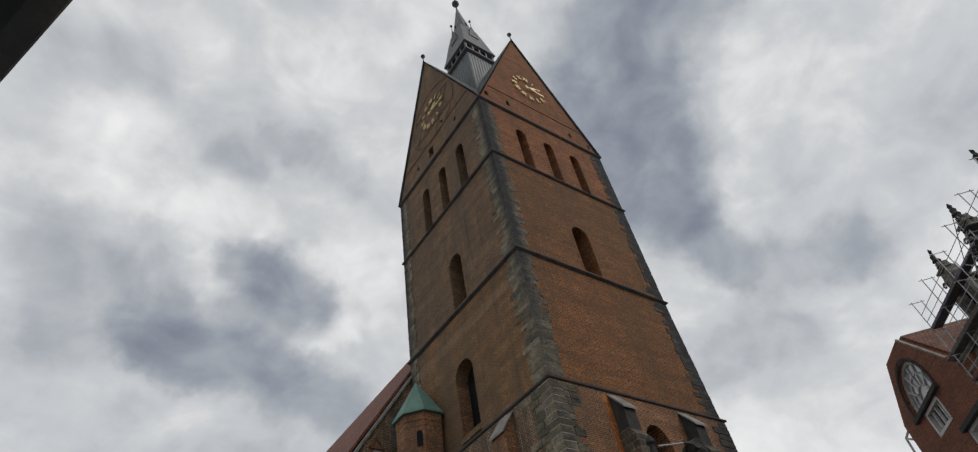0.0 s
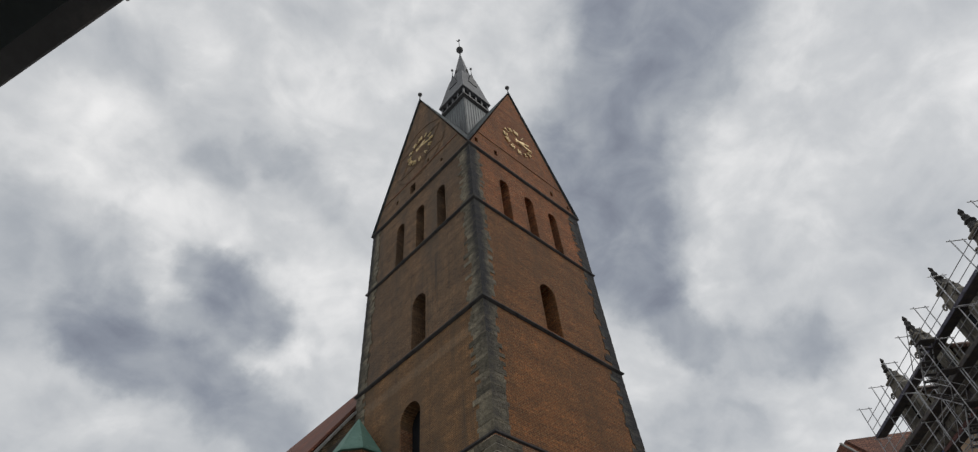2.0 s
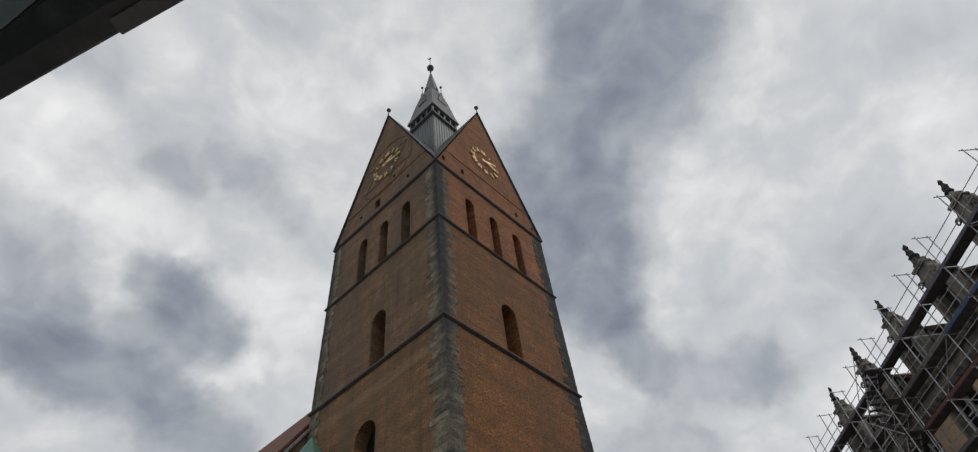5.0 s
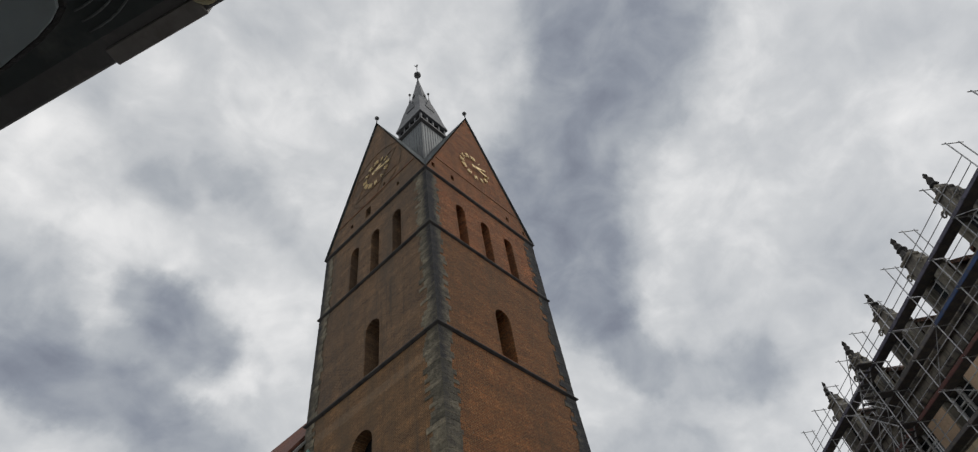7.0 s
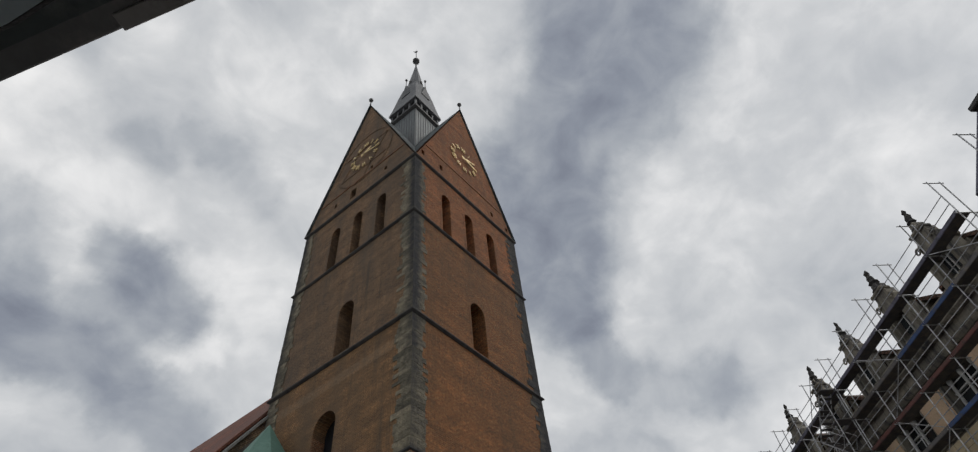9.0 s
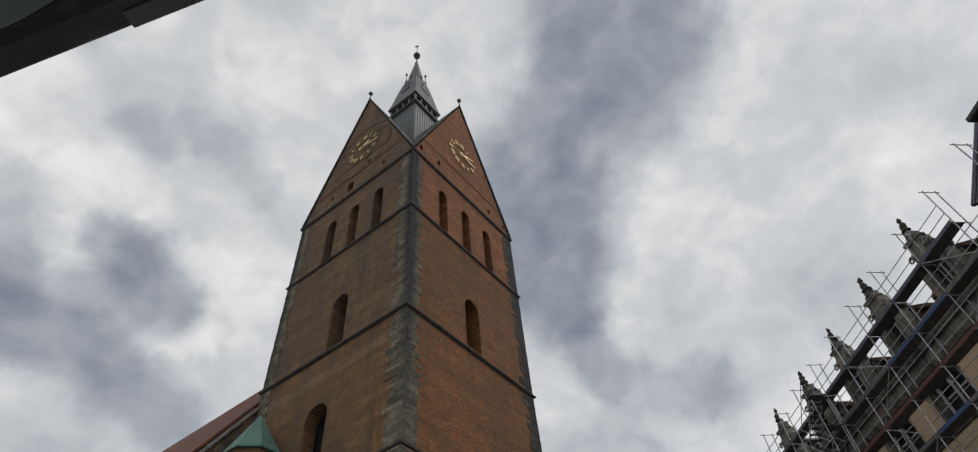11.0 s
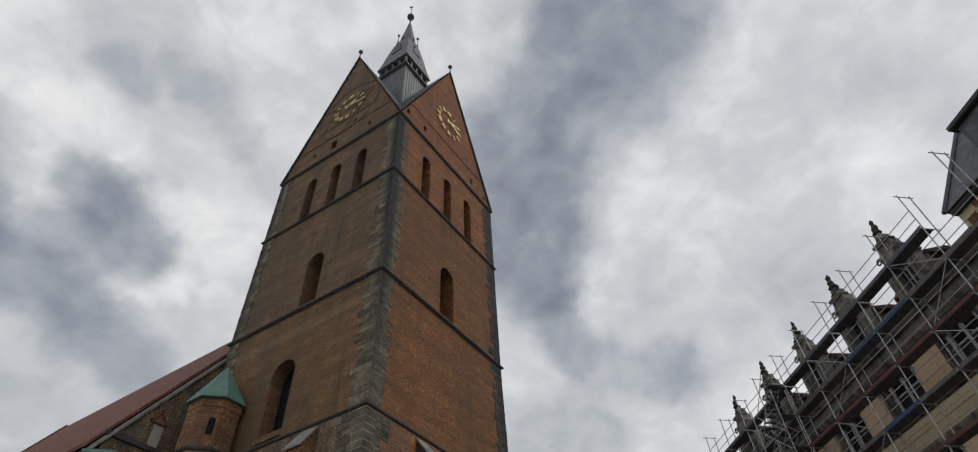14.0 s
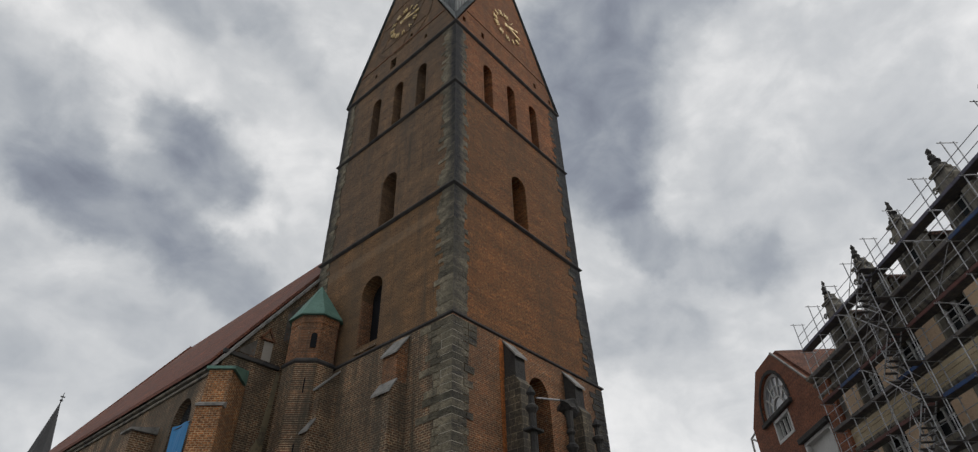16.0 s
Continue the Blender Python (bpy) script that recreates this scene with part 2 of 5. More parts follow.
M_BRICK_LOW = brickwork("rough_old_brick", (0.29, 0.118, 0.052), (0.11, 0.058, 0.034), (0.50, 0.40, 0.28), (0.06, 0.052, 0.038), 0.72, coarse=0.3, joint=0.034, row=0.14, width=0.34, speck=0.36, wash=0.9)
M_BRICK_PATCH = brickwork("repaired_brick", (0.37, 0.135, 0.045), (0.18, 0.068, 0.028), (0.36, 0.26, 0.17), (0.10, 0.065, 0.042), 0.5, joint=0.02, speck=0.35, row=0.12, width=0.32, wash=0.3)
M_BRICK_WLOW = brickwork("rough_orange_brick", (0.30, 0.098, 0.032), (0.14, 0.055, 0.026), (0.36, 0.26, 0.16), (0.07, 0.046, 0.03), 0.5, joint=0.022, row=0.12, width=0.32, speck=0.42)
M_BRICK_DIAG = brickwork("repaired_orange_brick", (0.40, 0.15, 0.045), (0.20, 0.078, 0.03), (0.40, 0.29, 0.18), (0.10, 0.065, 0.042), 0.45, joint=0.028, speck=0.3, row=0.13, width=0.3, wash=0.2, across=-0.25)
M_BRICK_FRESH = brickwork("fresh_orange_brick", (0.46, 0.15, 0.03), (0.38, 0.115, 0.024), (0.3, 0.15, 0.06), (0.3, 0.10, 0.03), 0.2)
M_BRICK_HOUSE = brickwork("red_house_brick", (0.27, 0.094, 0.047), (0.225, 0.078, 0.042), (0.2, 0.11, 0.075), (0.18, 0.062, 0.038), 0.2, row=0.08)
M_BRICK_RIB = surface("moulded_brick", (0.26, 0.12, 0.06), (0.2, 0.085, 0.045), (0.09, 0.06, 0.045), rough=0.9)
def soot_quoin():
    """Sandstone blocks: tan-grey, under a black crust that is thickest along the arris and high up, in ragged layers;
    darker on faces turned to -y.
    """
    m, nt, bsdf = material("sandstone_soot", 0.9)
    pos = nt.nodes.new("ShaderNodeNewGeometry")
    co = nt.nodes.new("ShaderNodeTexCoord").outputs["Object"]
    info = nt.nodes.new("ShaderNodeObjectInfo")
    base = mixed(nt, info.outputs["Random"], (0.085, 0.077, 0.056), (0.30, 0.262, 0.185))
    base = mixed(nt, 0.75, base, mixed(nt, noise_fac(nt, pos.outputs["Position"], 2.2, 8.0, 0.78, 0.34, 0.66), (0.22, 0.225, 0.215), (1.65, 1.62, 1.55)), "MULTIPLY")

    def ramp(value, a, b, lo, hi):
        r = node(nt, "ShaderNodeMapRange")
        for key, v in (("From Min", a), ("From Max", b), ("To Min", lo), ("To Max", hi)):
            r.inputs[key].default_value = v
        nt.links.new(value, r.inputs["Value"])
        return r.outputs[0]

    def maths(op, a, b, clamp=False):
        n = nt.nodes.new("ShaderNodeMath")
        n.operation, n.use_clamp = op, clamp
        for i, v in enumerate((a, b)):
            if isinstance(v, (int, float)):
                n.inputs[i].default_value = v
            else:
                nt.links.new(v, n.inputs[i])
        return n.outputs[0]

    local, there, facing = (nt.nodes.new("ShaderNodeSeparateXYZ") for _ in range(3))
    nt.links.new(co, local.inputs[0])
    nt.links.new(pos.outputs["Position"], there.inputs[0])
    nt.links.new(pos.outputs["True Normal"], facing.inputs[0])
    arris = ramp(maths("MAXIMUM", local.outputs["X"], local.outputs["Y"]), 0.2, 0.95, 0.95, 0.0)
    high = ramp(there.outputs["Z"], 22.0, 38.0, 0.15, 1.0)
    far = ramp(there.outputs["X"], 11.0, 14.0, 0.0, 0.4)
    # Faces turned to -y get up to 0.42 more of the dark colour.
    west_facing = ramp(facing.outputs["Y"], 0.0, -1.0, 0.0, 0.42)
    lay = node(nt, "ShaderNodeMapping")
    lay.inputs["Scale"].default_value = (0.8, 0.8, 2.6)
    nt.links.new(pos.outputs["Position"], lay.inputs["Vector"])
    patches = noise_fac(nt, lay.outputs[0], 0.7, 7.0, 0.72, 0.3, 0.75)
    crust = maths("ADD", maths("ADD", maths("MULTIPLY", arris, high), west_facing), maths("ADD", far, maths("MULTIPLY", maths("SUBTRACT", patches, 0.42), 0.85)), True)
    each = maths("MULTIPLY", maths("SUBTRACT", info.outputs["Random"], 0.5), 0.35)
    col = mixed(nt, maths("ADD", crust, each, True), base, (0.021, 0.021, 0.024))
    nt.links.new(col, bsdf.inputs["Base Color"])
    bumped(nt, bsdf, noise_fac(nt, pos.outputs["Position"], 6.0, 5.0, 0.7), 0.7, 0.06)
    return m


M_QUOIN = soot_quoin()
M_LIME = surface("yellow_lime", (0.34, 0.28, 0.17), (0.25, 0.205, 0.13), (0.13, 0.11, 0.08), rough=0.95, coarse=0.9)
M_RENDER = surface("old_grey_render", (0.17, 0.155, 0.135), (0.09, 0.082, 0.072), (0.15, 0.075, 0.05), rough=0.95, coarse=1.1, stained=0.45)
M_MORTAR = surface("lime_mortar", (0.50, 0.46, 0.38), (0.40, 0.37, 0.30), (0.2, 0.18, 0.15), rough=0.95, coarse=0.6, stained=0.5)
M_STONE_BAND = surface("string_course_stone", (0.075, 0.07, 0.066), (0.045, 0.043, 0.045), (0.03, 0.03, 0.032), rough=0.9, coarse=0.5)
M_STONE_GREY = surface("grey_coping_stone", (0.30, 0.29, 0.275), (0.22, 0.215, 0.2), (0.12, 0.12, 0.11), rough=0.85, coarse=0.9)
M_STONE_DARK = surface("sooty_sandstone", (0.06, 0.056, 0.05), (0.03, 0.03, 0.031), (0.105, 0.095, 0.075), rough=0.9, coarse=1.2, grain=8, bump=0.7, depth=0.05, stained=0.3)
M_ASHLAR_LOW = brickwork("tan_ashlar", (0.135, 0.12, 0.088), (0.055, 0.05, 0.042), (0.24, 0.215, 0.165), (0.035, 0.034, 0.033), 0.6, width=0.85, row=0.42, joint=0.03, coarse=0.4)
M_STONE_RAT = surface("weathered_sandstone", (0.295, 0.27, 0.215), (0.175, 0.165, 0.145), (0.06, 0.06, 0.062), rough=0.9, coarse=0.9, grain=7, bump=0.6, depth=0.05, streak=True, stained=0.52)
M_STONE_PALE = surface("pale_stone", (0.48, 0.48, 0.46), (0.38, 0.385, 0.38), (0.24, 0.24, 0.23), rough=0.8, coarse=1.5)
M_STONE_BEIGE = surface("beige_sandstone_ashlar", (0.60, 0.50, 0.33), (0.49, 0.40, 0.26), (0.30, 0.25, 0.17), rough=0.88, coarse=0.7, stained=0.42, streak=True)
M_SLATE = surface("slate", (0.10, 0.105, 0.115), (0.065, 0.07, 0.08), (0.14, 0.145, 0.15), rough=0.6, coarse=0.8, grain=9, vary=0.15)
M_LEAD = surface("lead_sheet", (0.15, 0.175, 0.18), (0.105, 0.125, 0.13), (0.09, 0.095, 0.10), rough=0.55, metal=0.15, coarse=0.9, streak=True)
M_COPPER = surface("copper_patina", (0.13, 0.255, 0.205), (0.09, 0.19, 0.155), (0.06, 0.10, 0.085), rough=0.7, coarse=0.9, grain=5, stained=0.42)
M_TILE = brickwork("red_roof_tiles", (0.24, 0.085, 0.05), (0.185, 0.065, 0.042), (0.10, 0.04, 0.03), (0.12, 0.06, 0.045), 0.5, width=0.3, row=0.33, coarse=0.1, joint=0.03)
M_TILE_HOUSE = brickwork("house_roof_tiles", (0.20, 0.09, 0.06), (0.155, 0.07, 0.05), (0.09, 0.045, 0.035), (0.11, 0.06, 0.048), 0.4, width=0.25, row=0.3, coarse=0.2, joint=0.03)
M_TILE_BROWN = brickwork("brown_roof_tiles", (0.15, 0.085, 0.065), (0.11, 0.065, 0.052), (0.05, 0.035, 0.03), (0.07, 0.05, 0.042), 0.5, width=0.25, row=0.2, coarse=0.2, joint=0.03)
M_GOLD = surface("gilding", (0.85, 0.66, 0.32), (0.75, 0.56, 0.26), rough=0.45, metal=0.35, bump=0.1)
M_DARK = surface("dark_metal", (0.045, 0.046, 0.048), (0.032, 0.032, 0.034), (0.06, 0.057, 0.055), rough=0.6, metal=0.2, coarse=3, grain=40, bump=0.1, depth=0.002)
# Near-black colour stands in for the shade inside windows and belfry.
M_VOID = surface("unlit_room", (0.018, 0.019, 0.022), (0.012, 0.013, 0.015), rough=0.5)
M_VOID.node_tree.nodes["Principled BSDF"].inputs["Specular IOR Level"].default_value = 0.05
M_STEEL = surface("galvanised_tube", (0.53, 0.54, 0.56), (0.40, 0.415, 0.43), (0.15, 0.14, 0.13), rough=0.5, metal=0.5, coarse=2.0, vary=0.2)
M_DECK = surface("scaffold_plank", (0.12, 0.115, 0.115), (0.085, 0.082, 0.085), (0.15, 0.13, 0.11), rough=0.85, coarse=1.4, vary=0.25)
M_DECK_RED = surface("red_toe_board", (0.135, 0.05, 0.042), (0.10, 0.042, 0.038), (0.06, 0.04, 0.035), rough=0.8, coarse=1.4)
M_DECK_BLUE = surface("blue_toe_board", (0.03, 0.075, 0.20), (0.028, 0.06, 0.16), (0.05, 0.055, 0.075), rough=0.7, coarse=1.4)
M_DECK_PURPLE = surface("blue_grey_deck_edge", (0.12, 0.118, 0.17), (0.085, 0.085, 0.12), (0.04, 0.04, 0.05), rough=0.7, coarse=1.4)
M_BOARD = surface("chipboard", (0.72, 0.53, 0.36), (0.63, 0.46, 0.31), (0.30, 0.21, 0.13), rough=0.85, coarse=0.8, stained=0.4, vary=0.12)
M_WHITE = surface("white_paint", (0.62, 0.62, 0.60), (0.52, 0.52, 0.51), (0.35, 0.34, 0.32), rough=0.5, coarse=1.0, stained=0.38)
M_BANNER = surface("blue_cloth", (0.03, 0.23, 0.50), (0.028, 0.20, 0.45), rough=0.7, coarse=0.6, bump=0.1)
M_PLASTER = surface("plaster_wall", (0.42, 0.39, 0.34), (0.36, 0.33, 0.29), (0.25, 0.23, 0.2), rough=0.9, coarse=0.4)
M_PAVING = surface("granite_paving", (0.24, 0.23, 0.22), (0.17, 0.165, 0.16), (0.12, 0.115, 0.11), rough=0.85, coarse=0.05, grain=3)


def glass(name, tint, rough=0.05):
    m, nt, bsdf = material(name, rough)
    bsdf.inputs["Base Color"].default_value = rgba(tint)
    bsdf.inputs["Transmission Weight"].default_value = 0.0
    bsdf.inputs["Specular IOR Level"].default_value = 0.8
    return m


# Sky reflection is put into the pale base colour of these panes.
M_GLASS_SKY = glass("painted_sky_glass", (0.30, 0.32, 0.34))
M_GLASS = glass("dark_window_glass", (0.03, 0.035, 0.04))
M_CANOPY = surface("canopy_metal", (0.17, 0.17, 0.172), (0.135, 0.136, 0.14), (0.23, 0.215, 0.205), rough=0.6, metal=0.1, coarse=6, grain=60, bump=0.1, depth=0.002)
M_CHANNEL = surface("greenish_black_rubber", (0.075, 0.092, 0.095), (0.055, 0.07, 0.073), (0.12, 0.13, 0.13), rough=0.6, coarse=6, grain=60, bump=0.1, depth=0.002)
M_CANOPY_TRIM = surface("canopy_trim", (0.33, 0.315, 0.31), (0.28, 0.265, 0.26), (0.2, 0.19, 0.18), rough=0.6, coarse=8, grain=60, bump=0.1, depth=0.002)
M_GASKET_EDGE = surface("worn_rubber_edge", (0.30, 0.33, 0.34), (0.10, 0.11, 0.12), rough=0.8, coarse=20, grain=90)
M_GLASS_CANOPY = surface("grey_acrylic_panel", (0.78, 0.88, 0.90), (0.68, 0.78, 0.80), (0.50, 0.57, 0.60), rough=0.35, coarse=1.5, grain=30, bump=0.03, depth=0.001)
_nt = M_GLASS_CANOPY.node_tree
_tr = node(_nt, "ShaderNodeBsdfTranslucent")
_tr.inputs["Color"].default_value = (0.55, 0.60, 0.63, 1)
_mx = node(_nt, "ShaderNodeMixShader", Fac=0.6)
_nt.links.new(_nt.nodes["Principled BSDF"].outputs[0], _mx.inputs[1])
_nt.links.new(_tr.outputs[0], _mx.inputs[2])
_nt.links.new(_mx.outputs[0], _nt.nodes["Material Output"].inputs["Surface"])
M_RUBBER = surface("rubber_gasket", (0.025, 0.026, 0.028), (0.018, 0.018, 0.02), rough=0.75, coarse=8, grain=60)
M_OLIVE = surface("olive_plastic", (0.55, 0.50, 0.30), (0.48, 0.44, 0.26), rough=0.5, coarse=6)


# ---------------------------------------------------------------- mesh helpers
def mesh_of(bm, name, mat, smooth=False):
    bmesh.ops.recalc_face_normals(bm, faces=bm.faces)
    me = bpy.data.meshes.new(name)
    bm.to_mesh(me)
    bm.free()
    me.materials.append(mat)
    if smooth:
        for p in me.polygons:
            p.use_smooth = True
    return me


def part(name, bm, mat, parent, label="", smooth=False):
    ob = new(name, mesh_of(bm, name, mat, smooth))
    ob.parent = parent
    if label:
        ob["label"] = label
    return ob


def thing(name, m, label, category, group="", kind=""):
    ob = new(name)
    ob.empty_display_size = 0.3
    ob.matrix_world = m
    return tagged(ob, label, category, group, kind)


def single(name, bm, mat, label, category, group="", kind="", smooth=False):
    return tagged(new(name, mesh_of(bm, name, mat, smooth)), label, category, group, kind)


def box(bm, x0, x1, y0, y1, z0, z1, bevel=0.0):
    vs = [bm.verts.new(p) for p in ((x0, y0, z0), (x1, y0, z0), (x1, y1, z0), (x0, y1, z0), (x0, y0, z1), (x1, y0, z1), (x1, y1, z1), (x0, y1, z1))]
    fs = [bm.faces.new([vs[i] for i in f]) for f in ((0, 3, 2, 1), (4, 5, 6, 7), (0, 1, 5, 4), (1, 2, 6, 5), (2, 3, 7, 6), (3, 0, 4, 7))]
    if bevel:
        bmesh.ops.bevel(bm, geom=list({e for f in fs for e in f.edges}), offset=bevel, segments=1, affect="EDGES")
    return bm


def loft(bm, rings, closed=True, caps=True):
    """Rings of points, of equal count, skinned one after another."""
    vr = [[bm.verts.new(p) for p in ring] for ring in rings]
    n = len(vr[0])
    for a, b in zip(vr, vr[1:]):
        for i in range(n if closed else n - 1):
            j = (i + 1) % n
            bm.faces.new((a[i], a[j], b[j], b[i]))
    if caps:
        bm.faces.new(vr[0][::-1])
        bm.faces.new(vr[-1])
    return bm


def square(cx, cy, h, z):
    return [(cx - h, cy - h, z), (cx + h, cy - h, z), (cx + h, cy + h, z), (cx - h, cy + h, z)]


def circle(cx, cy, r, z, n=8, turn=0.0):
    return [(cx + r * math.cos(turn + i * 2 * math.pi / n), cy + r * math.sin(turn + i * 2 * math.pi / n), z) for i in range(n)]


def lathe(bm, cx, cy, profile, n=12, turn=0.0):
    return loft(bm, [circle(cx, cy, max(r, 0.002), z, n, turn) for r, z in profile])


def tube(bm, a, b, r, n=6):
    a, b = Vector(a), Vector(b)
    d = (b - a).normalized()
    s = d.orthogonal().normalized()
    t = d.cross(s)
    ring = [(s * math.cos(i * 2 * math.pi / n) + t * math.sin(i * 2 * math.pi / n)) * r for i in range(n)]
    return loft(bm, [[a + v for v in ring], [b + v for v in ring]])


def sweep(bm, pts, radii, n=6):
    """One bent tube along the points."""
    pts = [Vector(q) for q in pts]
    rings = []
    for i, q in enumerate(pts):
        d = (pts[min(i + 1, len(pts) - 1)] - pts[max(i - 1, 0)]).normalized()
        s = d.cross(Vector((0, 1, 0))).normalized()
        t = d.cross(s)
        rings.append([q + (s * math.cos(k * 2 * math.pi / n) + t * math.sin(k * 2 * math.pi / n)) * radii[i] for k in range(n)])
    return loft(bm, rings)


def prism(bm, poly, m0, m1):
    """A polygon, mapped by m0 and m1 to its two ends."""
    return loft(bm, [[m0(p) for p in poly], [m1(p) for p in poly]])


from mathutils.geometry import tessellate_polygon


def arch(c, w, z0, z1, pointed=0.0, n=10):
    """Outline of an arched opening centred on c, as (u, z) points."""
    r = w / 2
    pts = [(c - r, z0), (c + r, z0)]
    spring = z1 - r * (1 + pointed)
    for i in range(n + 1):
        a = math.pi * i / n
        pts.append((c + r * math.cos(a), spring + r * (1 + pointed) * math.sin(a) ** (1.0 if not pointed else 0.9)))
    return pts


def wall(name, outline, holes, place, thick, mat, parent, label="", depth=None):
    """An upright wall with thickness and openings right through. place(u, w, z) gives the world point, w into the wall."""
    bm = bmesh.new()
    loops = [outline, *holes]
    tris = tessellate_polygon([[Vector((u, z, 0)) for u, z in loop] for loop in loops])
    flat = [p for loop in loops for p in loop]
    front = [bm.verts.new(place(u, 0.0, z)) for u, z in flat]
    back_ = [bm.verts.new(place(u, thick, z)) for u, z in flat]
    for t in tris:
        try:
            bm.faces.new([front[i] for i in t])
            bm.faces.new([back_[i] for i in reversed(t)])
        except ValueError:
            pass
    k = 0
    for loop in loops:
        n = len(loop)
        for i in range(n):
            a, b = k + i, k + (i + 1) % n
            bm.faces.new((front[a], front[b], back_[b], back_[a]))
        k += n
    return part(name, bm, mat, parent, label)


def plate(name, poly, place, w0, w1, mat, parent, label=""):
    """A flat shape (u, z) with thickness from w0 to w1."""
    bm = bmesh.new()
    prism(bm, poly, lambda p: place(p[0], w0, p[1]), lambda p: place(p[0], w1, p[1]))
    return part(name, bm, mat, parent, label)


def strip(bm, pts, place, width, w0, w1, closed=True):
    """A rib of the given width along a line of (u, z) points."""
    n = len(pts)
    for i in range(n if closed else n - 1):
        a, b = Vector(pts[i]), Vector(pts[(i + 1) % n])
        d = (b - a).normalized() * (width / 2)
        s = Vector((-d.y, d.x))
        quad = [a - d - s, b + d - s, b + d + s, a - d + s]
        prism(bm, quad, lambda p: place(p.x, w0, p.y), lambda p: place(p.x, w1, p.y))
    return bm


# ---------------------------------------------------------------- ground
bm = bmesh.new()
N_GROUND = 24
vs = {}
for i in range(N_GROUND + 1):
    for j in range(N_GROUND + 1):
        x, y = ((i / N_GROUND) * 2 - 1), ((j / N_GROUND) * 2 - 1)
        vs[i, j] = bm.verts.new((math.copysign(abs(x) ** 2.5, x) * 3000, math.copysign(abs(y) ** 2.5, y) * 3000, 0.0))
for i in range(N_GROUND):
    for j in range(N_GROUND):
        bm.faces.new((vs[i, j], vs[i + 1, j], vs[i + 1, j + 1], vs[i, j + 1]))
single("ground", bm, M_PAVING, "grey granite paving of the market square", "ground", kind="structure")

# ---------------------------------------------------------------- church tower
W = 15.0
Z3, Z2, Z1, ZC, ZT = 19.7, 30.05, 41.16, 49.4, 67.6  # string courses, cornice, gable tip
WIN_W, WIN_S = (4.12, 7.37, 10.62), (4.15, 7.2, 10.22)


def flare(z):
    """How far the north-west edge stands out: the lower stages are broader."""
    return 0.5 if z < Z3 else 0.02 + 0.4 * max(0.0, (Z2 - z) / (Z2 - Z3))



tower = thing("church_tower", Matrix.Identity(4), "tall square brick church tower with gables, clocks and a slate spire", "church tower")


def west(u, w, z):
    return (u, w - 0.003, z)


def south(u, w, z):
    return (w, u, z)


def east(u, w, z):
    return (W - w, u, z)


def north(u, w, z):
    return (u, W - w, z)


def lower(place):
    def shifted(u, w, z):
        return place(u, w - 0.15, z)
    return shifted


OUT = [(0.03, Z3), (W - 0.03, Z3), (W - 0.03, ZC), (W / 2, ZT), (0.03, ZC)]
SOCKETS_W = ((1.06, 50.95, 0.2, 0.35), (3.63, 51.1, 0.2, 0.4), (11.56, 51.0, 0.18, 0.34), (14.0, 50.55, 0.15, 0.3))
SOCKETS_S = ((6.06, 53.35, 0.17, 0.26), (3.95, 51.06, 0.17, 0.28), (8.3, 52.6, 0.18, 0.22), (8.5, 51.05, 0.42, 0.7), (11.1, 51.2, 0.18, 0.28))


def sockets(places):
    return [[(u - a, z - b), (u + a, z - b), (u + a, z + b), (u - a, z + b)] for u, z, a, b in places]


mid_hole = arch(7.45, 1.75, Z2 + 0.35, 35.4)
low_hole = arch(7.95, 2.2, 20.5, 25.8)
win_w = [arch(c, 1.12, Z1 + 0.3, 46.9) for c in WIN_W]
win_s = [arch(c, 1.16, Z1 + 0.3, 46.9) for c in WIN_S]


def stages(name, place, mat, label, inset, broad, upper, middle, base, top):
    """The four stages of one face of the tower, from the lower string course to the gable."""
    a, b = inset, W - inset
    for outline, holes in (([(a, Z3), (b + broad, Z3), (b, Z2), (a, Z2)], base), ([(a, Z2), (b, Z2), (b, Z1), (a, Z1)], middle),
                           ([(a, Z1), (b, Z1), (b, ZC), (a, ZC)], upper), ([(a, ZC), (b, ZC), (W / 2, ZT)], top)):
        wall(name, outline, holes, place, 2.0, mat, tower, label)


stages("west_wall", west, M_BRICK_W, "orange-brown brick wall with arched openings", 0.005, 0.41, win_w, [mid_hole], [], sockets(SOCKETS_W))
stages("south_wall", south, M_BRICK_S, "brown brick wall with arched openings", 0.0, 0.0, win_s, [arch(7.18, 1.7, Z2 + 0.35, 35.4)], [low_hole], sockets(SOCKETS_S))
wall("east_wall", OUT, [], east, 1.2, M_BRICK_S, tower)
wall("north_wall", OUT, [], north, 1.2, M_BRICK_S, tower)
LOW = [(-0.145, 0.0), (W + 0.6, 0.0), (W + 0.49, Z3), (-0.145, Z3)]
portal_hole = arch(7.7, 2.3, 11.0, 18.0, pointed=0.55)
wall("lower_west_wall", LOW, [portal_hole], lower(west), 1.4, M_BRICK_WLOW, tower, "rough orange brick wall with pale mortar")
wall("lower_south_wall", [(0.0, 0.0), (W + 0.1, 0.0), (W + 0.1, Z3), (0.0, Z3)], [], lower(south), 1.4, M_BRICK_LOW, tower, "rough dark old brick wall")

